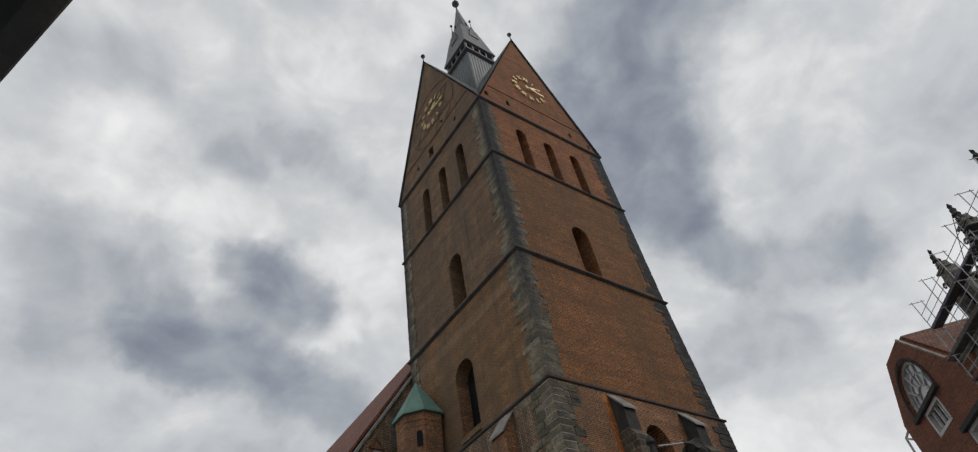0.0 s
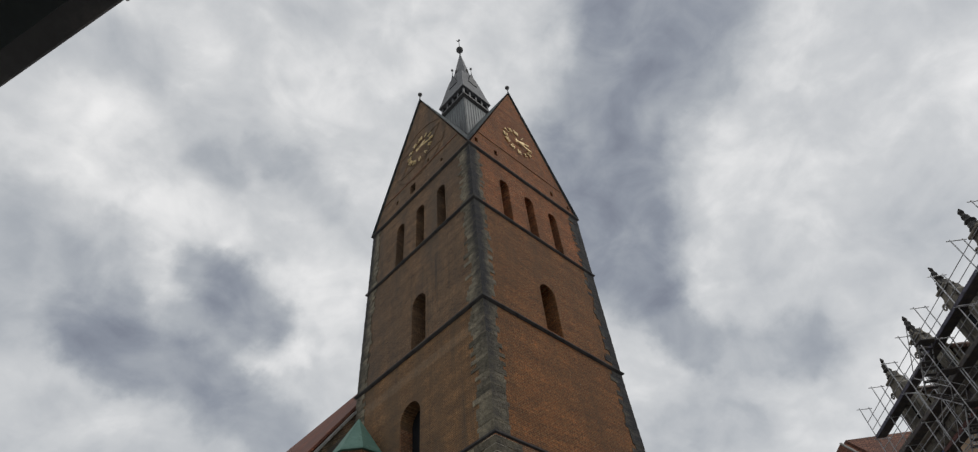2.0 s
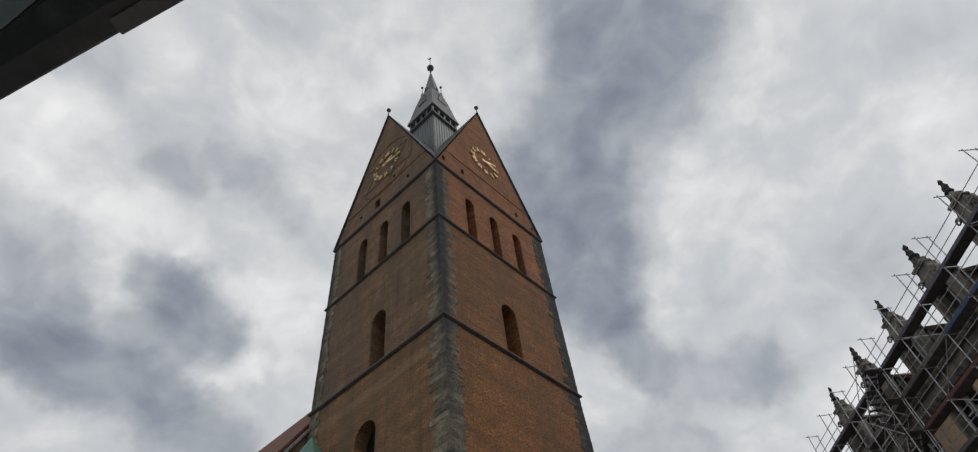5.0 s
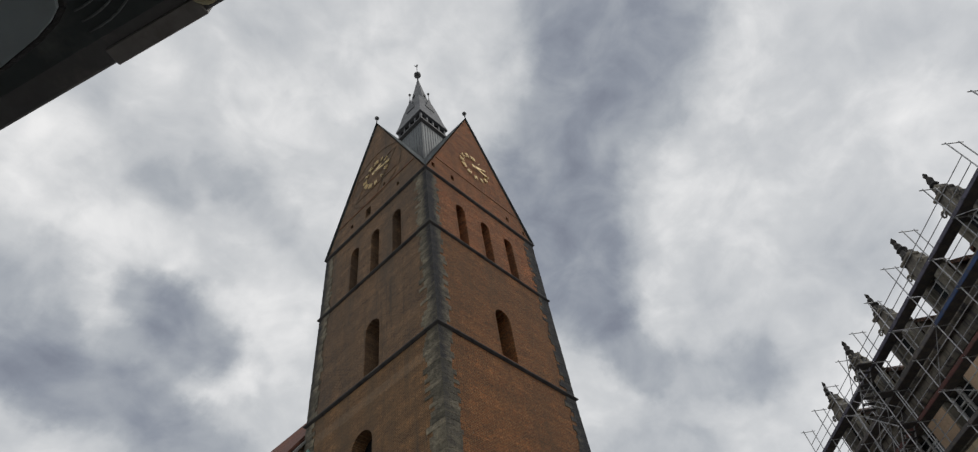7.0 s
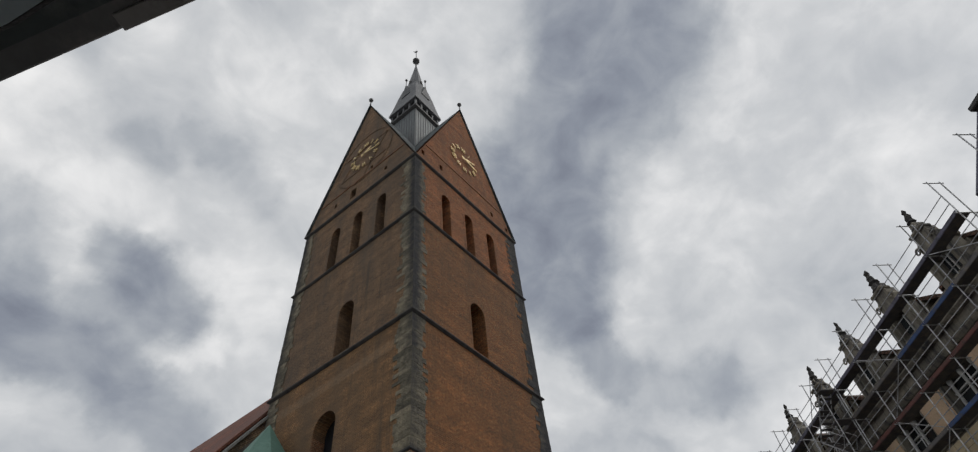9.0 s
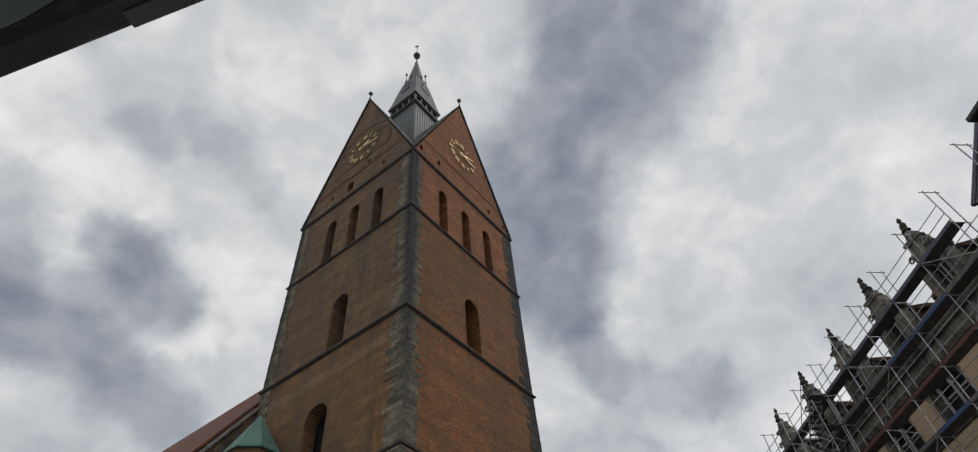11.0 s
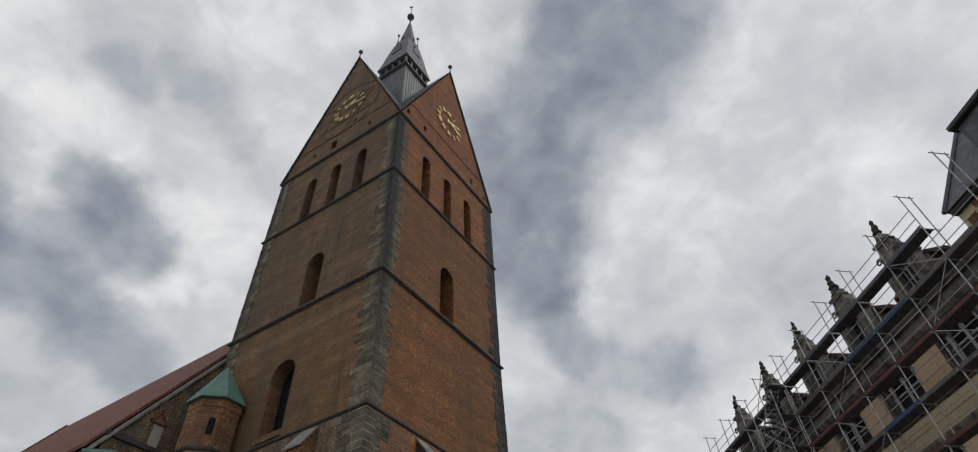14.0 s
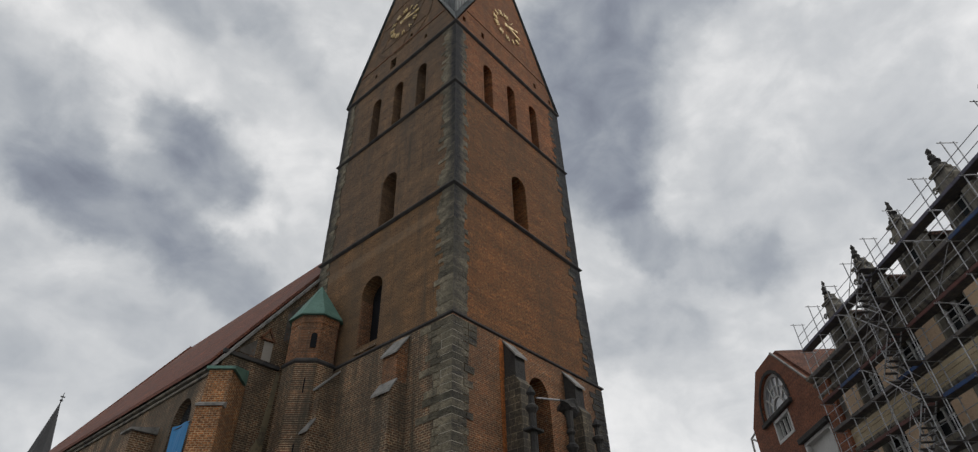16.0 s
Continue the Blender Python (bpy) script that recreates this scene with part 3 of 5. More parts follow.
# recessed backs of the openings
for place in (west, south):
    for c in (WIN_W if place is west else WIN_S):
        plate("window_back", [(c - 0.9, Z1), (c + 0.9, Z1), (c + 0.9, 47.2), (c - 0.9, 47.2)], place, 1.75, 1.95, M_BRICK_S, tower)
    plate("window_back", [(6.3, Z2), (8.6, Z2), (8.6, 35.8), (6.3, 35.8)], place, 1.75, 1.95, M_BRICK_S, tower)
# Black plate paints the dark depth of the low window.
plate("window_back", [(6.6, 20.2), (9.3, 20.2), (9.3, 26.1), (6.6, 26.1)], south, 1.05, 1.25, M_VOID, tower)
plate("portal_back", [(6.2, 10.5), (9.2, 10.5), (9.2, 18.4), (6.2, 18.4)], west, 1.0, 1.15, M_STONE_DARK, tower)

# rings of moulded brick round the arches
for place in (west, south):
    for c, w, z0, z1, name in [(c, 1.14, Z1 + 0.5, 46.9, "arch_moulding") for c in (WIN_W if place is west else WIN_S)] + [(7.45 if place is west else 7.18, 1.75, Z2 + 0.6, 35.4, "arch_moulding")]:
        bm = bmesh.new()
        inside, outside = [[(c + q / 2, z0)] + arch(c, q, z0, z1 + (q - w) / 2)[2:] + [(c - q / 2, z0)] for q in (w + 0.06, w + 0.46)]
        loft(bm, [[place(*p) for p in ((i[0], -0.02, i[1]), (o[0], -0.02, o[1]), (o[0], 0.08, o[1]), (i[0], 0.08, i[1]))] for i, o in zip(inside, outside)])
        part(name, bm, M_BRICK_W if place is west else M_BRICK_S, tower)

# string courses and cornice
for z, h, out, name in ((Z3, 0.42, 0.26, "string_course"), (Z2, 0.36, 0.22, "string_course"), (Z1, 0.34, 0.2, "string_course"), (ZC, 0.42, 0.22, "cornice")):
    bm = bmesh.new()
    c = W / 2
    wide = 0.5 if z == Z3 else 0.05 if z == Z2 else 0.0
    loft(bm, [[(x + (wide if x > c else 0.0), y, zz) for x, y, zz in square(c, c, c + o, zz)] for o, zz in ((0.05, z - h * 0.6), (out, z - h * 0.25), (out, z), (0.02, z + h * 0.4))])
    part(name, bm, M_STONE_BAND, tower, "dark weathered stone band")

# gable string, relief star and ring, put-log holes
for place in (west, south):
    bm = bmesh.new()
    k = (52.9 - ZC) / (ZT - ZC) * W / 2
    strip(bm, [(k + 0.1, 52.75), (W - k - 0.1, 52.75)], place, 0.12, -0.06, 0.05, closed=False)
    part("gable_string", bm, M_BRICK_RIB, tower)
bm = bmesh.new()
ring = [(7.4 + 4.1 * math.cos(a * math.pi / 18), 56.5 + 4.1 * math.sin(a * math.pi / 18)) for a in range(36)]
strip(bm, [p for p in ring if abs(p[0] - 7.4) < (ZT - p[1]) * 0.41 - 0.3], south, 0.14, -0.04, 0.05, closed=False)
part("relief_ring", bm, M_BRICK_S, tower)
for turn in (90, 270):
    bm = bmesh.new()
    strip(bm, [(7.4 + 3.7 * math.cos(radians(turn + i * 120)), 56.5 + 3.7 * math.sin(radians(turn + i * 120))) for i in range(3)], south, 0.14, -0.045, 0.05)
    part("relief_triangle", bm, M_BRICK_S, tower)

# crossed gable roofs, valleys at the corners
bm = bmesh.new()
c, o, e = W / 2, 0.2, 0.22
low = [(-e, -e, ZC - 0.1), (W + e, -e, ZC - 0.1), (W + e, W + e, ZC - 0.1), (-e, W + e, ZC - 0.1)]
tips = [(c, -o, ZT + 0.35), (W + o, c, ZT + 0.35), (c, W + o, ZT + 0.35), (-o, c, ZT + 0.35)]
vl = [bm.verts.new(p) for p in low]
vt = [bm.verts.new(p) for p in tips]
vc = bm.verts.new((c, c, ZT + 0.35))
for i in range(4):
    bm.faces.new((vl[i], vt[i], vc))
    bm.faces.new((vl[i], vc, vt[i - 1]))
bmesh.ops.solidify(bm, geom=bm.faces[:], thickness=0.15)
part("roof", bm, M_LEAD, tower, "grey metal-clad crossed gable roof")
for x, y in ((c, -0.12), (-0.12, c), (c, W + 0.12), (W + 0.12, c)):
    bm = bmesh.new()
    lathe(bm, x, y, [(0.07, ZT + 0.2), (0.05, ZT + 1.1), (0.12, ZT + 1.2), (0.27, ZT + 1.4), (0.27, ZT + 1.55), (0.1, ZT + 1.75), (0.0, ZT + 1.8)], 8)
    part("gable_ball", bm, M_DARK, tower, "dark ball finial", smooth=True)

# clocks: gilded numerals and hands
NUMERALS = ("XII", "I", "II", "III", "IV", "V", "VI", "VII", "VIII", "IX", "X", "XI")


def clock(place, u0, z0, minute, hour):
    hub = new("clock")
    hub.parent = tower
    hub["label"] = "clock with gilded numerals and hands"
    for i, text in enumerate(NUMERALS):
        cu = bpy.data.curves.new("numeral", "FONT")
        cu.body, cu.size, cu.align_x, cu.align_y, cu.extrude, cu.offset = text, 0.8, "CENTER", "CENTER", 0.04, 0.004
        tmp = bpy.data.objects.new("numeral", cu)
        me = bpy.data.meshes.new_from_object(tmp)
        bpy.data.objects.remove(tmp)
        a = radians(90 - 30 * i)
        for v in me.vertices:
            x, y = v.co.x * 0.72, v.co.y * 1.1
            b = a - math.pi / 2
            rx, ry = x * math.cos(b) - y * math.sin(b), x * math.sin(b) + y * math.cos(b)
            v.co = place(u0 + flip(place) * (rx + 1.8 * math.cos(a)), -0.12 - v.co.z, z0 + ry + 1.8 * math.sin(a))
        me.materials.append(M_GOLD)
        ob = new("numeral", me)
        ob.parent = hub
    for name, angle, length, width in (("minute_hand", minute, 1.9, 0.1), ("hour_hand", hour, 1.15, 0.15)):
        a = radians(90 - angle)
        ca, sa = math.cos(a), math.sin(a)
        pts = [(-0.45, -width), (-0.45, width), (0.0, width * 0.6), (length * 0.7, width), (length, 0.0), (length * 0.7, -width), (0.0, -width * 0.6)]
        bm = bmesh.new()
        prism(bm, pts, lambda p: place(u0 + flip(place) * (p[0] * ca - p[1] * sa), -0.3, z0 + p[0] * sa + p[1] * ca),
              lambda p: place(u0 + flip(place) * (p[0] * ca - p[1] * sa), -0.24, z0 + p[0] * sa + p[1] * ca))
        part(name, bm, M_GOLD, hub)


def flip(place):
    return -1.0 if place is south else 1.0


clock(west, 7.4, 56.6, 102, 68)
clock(south, 7.28, 56.8, 102, 68)

# lantern and spire
lc = W / 2
bm = bmesh.new()
loft(bm, [square(lc, lc, 1.95, 60.0), square(lc, lc, 1.95, 72.9)])
lantern = part("lantern_body", bm, M_LEAD, tower, "lead-clad square lantern with standing seams")
for k in range(9):
    d = -1.8 + k * 0.45
    for s in (-1, 1):
        bm = bmesh.new()
        box(bm, lc + d - 0.04, lc + d + 0.04, lc + s * 1.95 - 0.05, lc + s * 1.95 + 0.05, 60.0, 72.5)
        part("seam", bm, M_SLATE, lantern)
        bm = bmesh.new()
        box(bm, lc + s * 1.95 - 0.05, lc + s * 1.95 + 0.05, lc + d - 0.04, lc + d + 0.04, 60.0, 72.5)
        part("seam", bm, M_SLATE, lantern)
bm = bmesh.new()
loft(bm, [square(lc, lc, 1.95, 72.5), square(lc, lc, 2.3, 72.8), square(lc, lc, 2.3, 73.15), square(lc, lc, 1.9, 73.2)])
part("gallery_sill", bm, M_DARK, tower)
# Solid core, coloured as the shade between the gallery posts.
bm = bmesh.new()
loft(bm, [square(lc, lc, 1.85, 73.1), square(lc, lc, 1.85, 74.6)])
part("gallery_core", bm, M_VOID, tower, "near-black block for the shade inside the belfry")
for i in range(4):
    for k in range(5):
        d = -2.12 + k * 1.06
        bm = bmesh.new()
        x, y = [(d, -2.12), (2.12, d), (-d, 2.12), (-2.12, -d)][i]
        if k < 4:
            box(bm, lc + x - 0.13, lc + x + 0.13, lc + y - 0.13, lc + y + 0.13, 73.1, 74.6, 0.02)
            part("gallery_post", bm, M_SLATE, tower)
        else:
            bm.free()
bm = bmesh.new()
loft(bm, [square(lc, lc, 2.1, 74.35), square(lc, lc, 2.5, 74.5), square(lc, lc, 2.5, 74.65), square(lc, lc, 2.2, 76.2), square(lc, lc, 1.72, 79.6), square(lc, lc, 1.3, 82.2)])
part("skirt_roof", bm, M_SLATE, tower, "flared slate skirt roof")
bm = bmesh.new()
loft(bm, [circle(lc, lc, 1.75, 79.4, 8, math.pi / 8), circle(lc, lc, 1.42, 82.0, 8, math.pi / 8), circle(lc, lc, 0.12, 90.8, 8, math.pi / 8)])
part("spire", bm, M_SLATE, tower, "slender slate spire")
for x, y in ((0, -1), (1, 0), (0, 1), (-1, 0)):
    bm = bmesh.new()
    nx, ny = -y, x
    tri = [(-0.8, 78.4), (0.8, 78.4), (0.0, 81.6)]
    prism(bm, tri, lambda p: (lc + x * 1.98 + nx * p[0], lc + y * 1.98 + ny * p[0], p[1]), lambda p: (lc + x * 0.6 + nx * p[0], lc + y * 0.6 + ny * p[0], p[1]))
    part("gablet", bm, M_SLATE, tower)
    bm = bmesh.new()
    lathe(bm, lc + x * 1.9, lc + y * 1.9, [(0.05, 81.3), (0.04, 82.9), (0.16, 83.0), (0.2, 83.2), (0.0, 83.45)], 6)
    part("gablet_finial", bm, M_DARK, tower)
for k in (-1, 1):
    for x, y in ((k, 0), (0, k)):
        bm = bmesh.new()
        box(bm, lc + x * 1.1 - 0.14, lc + x * 1.1 + 0.14, lc + y * 1.1 - 0.14, lc + y * 1.1 + 0.14, 83.4, 84.1, 0.02)
        part("spire_hatch", bm, M_DARK, tower)
bm = bmesh.new()
lathe(bm, lc, lc, [(0.12, 89.8), (0.09, 92.1), (0.3, 92.25), (0.55, 92.6), (0.55, 92.9), (0.3, 93.25), (0.06, 93.4), (0.05, 96.8)], 12)
part("spire_ball", bm, M_DARK, tower, "dark metal ball on the spire", smooth=True)
bm = bmesh.new()
prism(bm, [(-0.1, 95.9), (0.7, 96.1), (1.0, 96.6), (0.7, 96.4), (0.3, 96.45), (-0.3, 96.9), (-0.5, 96.5)], lambda p: (lc - p[0] * 0.3, lc + p[0] * 0.3, p[1]), lambda p: (lc - p[0] * 0.3 + 0.03, lc + p[0] * 0.3 + 0.03, p[1]))
part("weathervane", bm, M_DARK, tower)

# buttresses of the west front
def buttress(place, u0, u1, d, ztop, zout, mat, slab=True, inner=0.0):
    bm = bmesh.new()
    prism(bm, [(0.0, 0.0), (0.0, ztop), (-inner, ztop), (-d, zout), (-d, 0.0)], lambda p: place(u0, p[0], p[1]), lambda p: place(u1, p[0], p[1]))
    b = part("buttress", bm, mat, tower)
    if slab:
        bm = bmesh.new()
        prism(bm, [(-inner, ztop + 0.02), (-inner, ztop + 0.14), (-d - 0.15, zout + 0.02), (-d - 0.15, zout - 0.12)], lambda p: place(u0 - 0.1, p[0], p[1]), lambda p: place(u1 + 0.1, p[0], p[1]))
        part("buttress_cap", bm, M_STONE_GREY, b, "sloping grey stone slab")
    return b


for u in (4.36, 10.66):
    buttress(west, u, u + 0.95, 1.0, 19.45, 18.15, M_STONE_DARK)
    buttress(west, u - 0.08, u + 1.03, 1.35, 16.9, 16.3, M_ASHLAR_LOW, slab=False, inner=0.9)
plate("repair_strip", [(3.92, 9.0), (4.35, 9.0), (4.35, 19.3), (3.92, 19.3)], lower(west), -0.012, 0.05, M_BRICK_FRESH, tower, "strip of fresh orange brick")
buttress(south, 3.55, 4.85, 0.95, 19.5, 18.1, M_BRICK_PATCH)
buttress(south, 3.5, 4.9, 1.35, 16.25, 15.55, M_BRICK_LOW, inner=0.96)
buttress(south, 10.3, 11.15, 1.5, 19.3, 17.7, M_BRICK_LOW)
buttress(south, 10.25, 11.2, 1.85, 15.6, 14.9, M_BRICK_LOW, inner=1.51)
# Thin plate that colours the far jamb of the low window orange.
bm = bmesh.new()
box(bm, 0.03, 1.02, 8.97, 9.045, 20.6, 24.3, 0.01)
part("jamb_lining", bm, M_BRICK_PATCH, tower, "orange brick jamb")
bm = bmesh.new()
prism(bm, [(1.7, 20.9), (-0.12, 20.15), (-0.12, 20.0), (1.7, 20.0)], lambda p: south(6.86, p[0], p[1]), lambda p: south(9.04, p[0], p[1]))
part("window_sill", bm, M_BRICK_LOW, tower, "steep sloping brick sill")

# corner stones, one course at a time
COURSE = 0.43


def corner_block(a, b):
    bm = bmesh.new()
    q = random.uniform(0.028, 0.045)
    prism(bm, [(-q, -q), (a, -q), (a, 0.3), (0.3, 0.3), (0.3, b), (-q, b)], lambda p: (p[0], p[1], 0.0), lambda p: (p[0], p[1], COURSE))
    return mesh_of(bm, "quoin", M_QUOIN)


def face_block(length, along):
    """A plain block beside the corner stone, running along x or along y."""
    bm = bmesh.new()
    q = random.uniform(0.03, 0.042)
    if along == "x":
        box(bm, 0.0, length, -q, 0.3, 0.0, COURSE)
    else:
        box(bm, -q, 0.3, 0.0, length, 0.0, COURSE)
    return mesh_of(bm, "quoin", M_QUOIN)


variants = []
for k in range(28):
    long_, short = random.uniform(1.1, 1.75), random.uniform(0.8, 1.35)
    variants.append(corner_block(*((long_ * 0.88, short) if k % 2 else (short, long_))))
blocks = {"x": [face_block(random.uniform(0.4, 0.8), "x") for k in range(10)], "y": [face_block(random.uniform(0.55, 1.1), "y") for k in range(10)]}


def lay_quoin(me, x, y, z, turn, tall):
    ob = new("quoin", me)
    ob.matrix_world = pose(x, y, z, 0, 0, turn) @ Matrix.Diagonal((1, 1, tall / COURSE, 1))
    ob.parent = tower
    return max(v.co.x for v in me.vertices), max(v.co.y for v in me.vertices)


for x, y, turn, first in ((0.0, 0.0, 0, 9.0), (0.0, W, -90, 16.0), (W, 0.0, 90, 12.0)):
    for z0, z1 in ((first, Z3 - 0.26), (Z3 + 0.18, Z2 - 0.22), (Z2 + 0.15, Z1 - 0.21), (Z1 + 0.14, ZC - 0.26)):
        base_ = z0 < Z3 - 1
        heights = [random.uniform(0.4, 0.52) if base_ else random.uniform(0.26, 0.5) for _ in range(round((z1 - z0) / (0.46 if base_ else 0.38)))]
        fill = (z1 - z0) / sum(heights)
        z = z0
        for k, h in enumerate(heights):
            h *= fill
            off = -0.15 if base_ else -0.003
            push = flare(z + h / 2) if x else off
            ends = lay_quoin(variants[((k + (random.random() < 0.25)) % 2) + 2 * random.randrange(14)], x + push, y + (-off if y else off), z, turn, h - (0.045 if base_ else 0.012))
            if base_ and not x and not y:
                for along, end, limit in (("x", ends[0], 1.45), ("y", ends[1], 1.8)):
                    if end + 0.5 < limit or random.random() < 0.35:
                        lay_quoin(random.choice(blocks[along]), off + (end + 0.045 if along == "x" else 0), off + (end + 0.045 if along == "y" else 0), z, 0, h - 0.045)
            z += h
bm = bmesh.new()
prism(bm, [(-0.1765, -0.1765), (0.72, -0.1765), (0.7, 0.1), (0.1, 0.1), (0.1, 0.74), (-0.1765, 0.76)], lambda q: (q[0], q[1], 9.0), lambda q: (q[0], q[1], Z3 - 0.27))
part("quoin_mortar", bm, M_MORTAR, tower, "pale lime mortar between the corner stones")

# ---------------------------------------------------------------- church nave
nave = thing("church_nave", Matrix.Identity(4), "long brick church nave with a steep red tiled roof", "church nave")
EX, EZ, RZ, NY0, NY1 = -6.0, 20.3, 40.0, 15.1, 56.0
SLOPE = (RZ - EZ) / (7.5 - EX)


def nave_side(u, w, z):
    return (EX + w, u, z)


def nave_front(u, w, z):
    return (u, NY0 + w, z)


wall("west_gable_wall", [(EX, 0.0), (-0.02, 0.0), (-0.02, EZ + 6.0 * SLOPE - 0.6), (EX, EZ - 0.6)], [], nave_front, 0.9, M_BRICK_LOW, nave, "patched old brick gable wall")
side_holes = [arch(18.9 + k * 7.6, 2.4, 8.0, 18.2, pointed=0.4) for k in range(5)]
wall("side_wall", [(NY0 + 0.9, 0.0), (NY1, 0.0), (NY1, EZ), (NY0 + 0.9, EZ)], side_holes, nave_side, 0.9, M_BRICK_LOW, nave)
for k in range(5):
    bm = bmesh.new()
    box(bm, EX + 0.5, EX + 0.55, 17.5 + k * 7.6, 20.3 + k * 7.6, 7.8, 18.4)
    part("window_pane", bm, M_GLASS, nave)
bm = bmesh.new()
rings = []
for y in (NY0 + 0.5, NY1):
    rings.append([(EX - 0.5, y, EZ - 0.45), (7.5, y, RZ + 0.25), (21.5, y, EZ - 0.45), (21.5, y, EZ - 0.75), (7.5, y, RZ - 0.1), (EX - 0.5, y, EZ - 0.75)])
loft(bm, rings)
part("roof", bm, M_TILE, nave, "steep red-brown tiled roof")
bm = bmesh.new()
apse = [(7.5 + 14.0 * math.cos(a), NY1 + 12.0 * math.sin(a)) for a in [math.pi * i / 5 for i in range(6)]]
loft(bm, [[(x, y, EZ - 0.5) for x, y in apse], [(7.5 + (x - 7.5) * 0.02, NY1 + (y - NY1) * 0.02, RZ + 0.2) for x, y in apse]])
part("apse_roof", bm, M_TILE, nave)
bm = bmesh.new()
loft(bm, [[(7.5 + (x - 7.5) * 0.96, NY1 - 0.5 + (y - NY1) * 0.96, z) for x, y in apse] for z in (0.0, EZ - 0.5)])
part("apse_wall", bm, M_BRICK_LOW, nave)
bm = bmesh.new()
prism(bm, [(0.0, EZ + 6.0 * SLOPE - 0.5), (0.0, EZ + 6.0 * SLOPE - 0.2), (EX - 0.35, EZ - 0.75), (EX - 0.35, EZ - 1.05)], lambda p: (p[0], NY0 - 0.25, p[1]), lambda p: (p[0], NY0 + 0.7, p[1]))
part("gable_coping", bm, M_STONE_GREY, nave, "pale grey sloping coping")
for z, o in ((EZ - 0.75, 0.34), (EZ - 1.05, 0.16)):
    bm = bmesh.new()
    box(bm, EX - o, EX, NY0 + 0.9, NY1, z - 0.2, z, 0.03)
    part("eaves_moulding", bm, M_STONE_RAT, nave)
bm = bmesh.new()
box(bm, EX - 0.1, -1.9, NY0 - 0.16, NY0 + 0.1, 20.25, 20.55, 0.04)
part("string_course", bm, M_STONE_BAND, nave)


def nave_buttress(y0, y1, d, ztop, cap, name="buttress"):
    bm = bmesh.new()
    box(bm, EX - d, EX + 0.2, y0, y1, 0.0, ztop)
    b = part(name, bm, M_BRICK_W if cap is M_COPPER else M_BRICK_LOW, nave)
    bm = bmesh.new()
    prism(bm, [(EX + 0.1, ztop + 0.02), (EX + 0.1, ztop + 0.55), (EX - d - 0.2, ztop + 0.14), (EX - d - 0.2, ztop + 0.02)], lambda p: (p[0], y0 - 0.18, p[1]), lambda p: (p[0], y1 + 0.18, p[1]))
    part("buttress_cap", bm, cap, b, "sloping cap with drip edge")
    return b


HALF = math.sqrt(0.5)


def diagonal(s, n, z):
    """A point of the diagonal corner buttress: s across it, n outwards from its upper front."""
    return (-6.87 + (s - n) * HALF, 12.84 - (s + n) * HALF, z)


bm = bmesh.new()
loft(bm, [[diagonal(s, n, z) for s, n in ((-0.7, -2.8), (0.7, -2.8), (0.7, 0.0), (-0.7, 0.0))] for z in (0.0, 18.0)])
corner = part("corner_buttress", bm, M_BRICK_DIAG, nave, "repaired orange brick corner buttress")
bm = bmesh.new()
prism(bm, [(-2.4, 18.02), (-2.4, 19.0), (0.16, 18.2), (0.16, 18.02)], lambda q: diagonal(-0.86, q[0], q[1]), lambda q: diagonal(0.86, q[0], q[1]))
part("buttress_cap", bm, M_COPPER, corner, "green copper cap")
bm = bmesh.new()
prism(bm, [(-0.05, 16.0), (0.5, 15.72), (0.5, 15.58), (-0.05, 15.58)], lambda q: diagonal(-0.8, q[0], q[1]), lambda q: diagonal(0.8, q[0], q[1]))
part("offset_slab", bm, M_STONE_GREY, corner, "weathered stone offset")
bm = bmesh.new()
loft(bm, [[diagonal(s, n, z) for s, n in ((-0.73, -2.0), (0.73, -2.0), (0.73, 0.38), (-0.73, 0.38))] for z in (0.0, 15.57)])
part("lower_stage", bm, M_BRICK_DIAG, corner)
plate("mortar_strip", [(-3.0, 9.0), (-2.2, 9.0), (-1.75, 20.2), (-2.05, 20.2), (-2.4, 15.5), (-3.6, 13.0)], nave_front, -0.02, 0.1, M_LIME, nave, "pale yellowish lime strip beside the turret")
plate("old_render", [(-2.0, 22.6), (-0.1, 22.6), (-0.1, 27.4), (-2.0, 24.8)], nave_front, -0.015, 0.1, M_RENDER, nave, "dark grey patch of old render")
plate("old_render", [(-5.0, 20.7), (-3.9, 20.7), (-3.9, 22.0), (-5.0, 20.9)], nave_front, -0.015, 0.1, M_RENDER, nave, "dark grey patch of old render")
plate("blind_niche", [(-3.4, 20.65), (-2.72, 20.65), (-2.72, 22.05), (-3.4, 22.05)], nave_front, -0.03, 0.1, M_PLASTER, nave, "pale plastered blind niche")
bm = bmesh.new()
strip(bm, [(-3.7, 22.2), (-2.65, 22.2), (-3.2, 23.0)], nave_front, 0.14, -0.12, 0.1)
part("niche_gablet", bm, M_BRICK_RIB, nave)
for k in range(5):
    nave_buttress(22.1 + k * 7.6, 23.3 + k * 7.6, 1.6, 16.5, M_STONE_GREY)

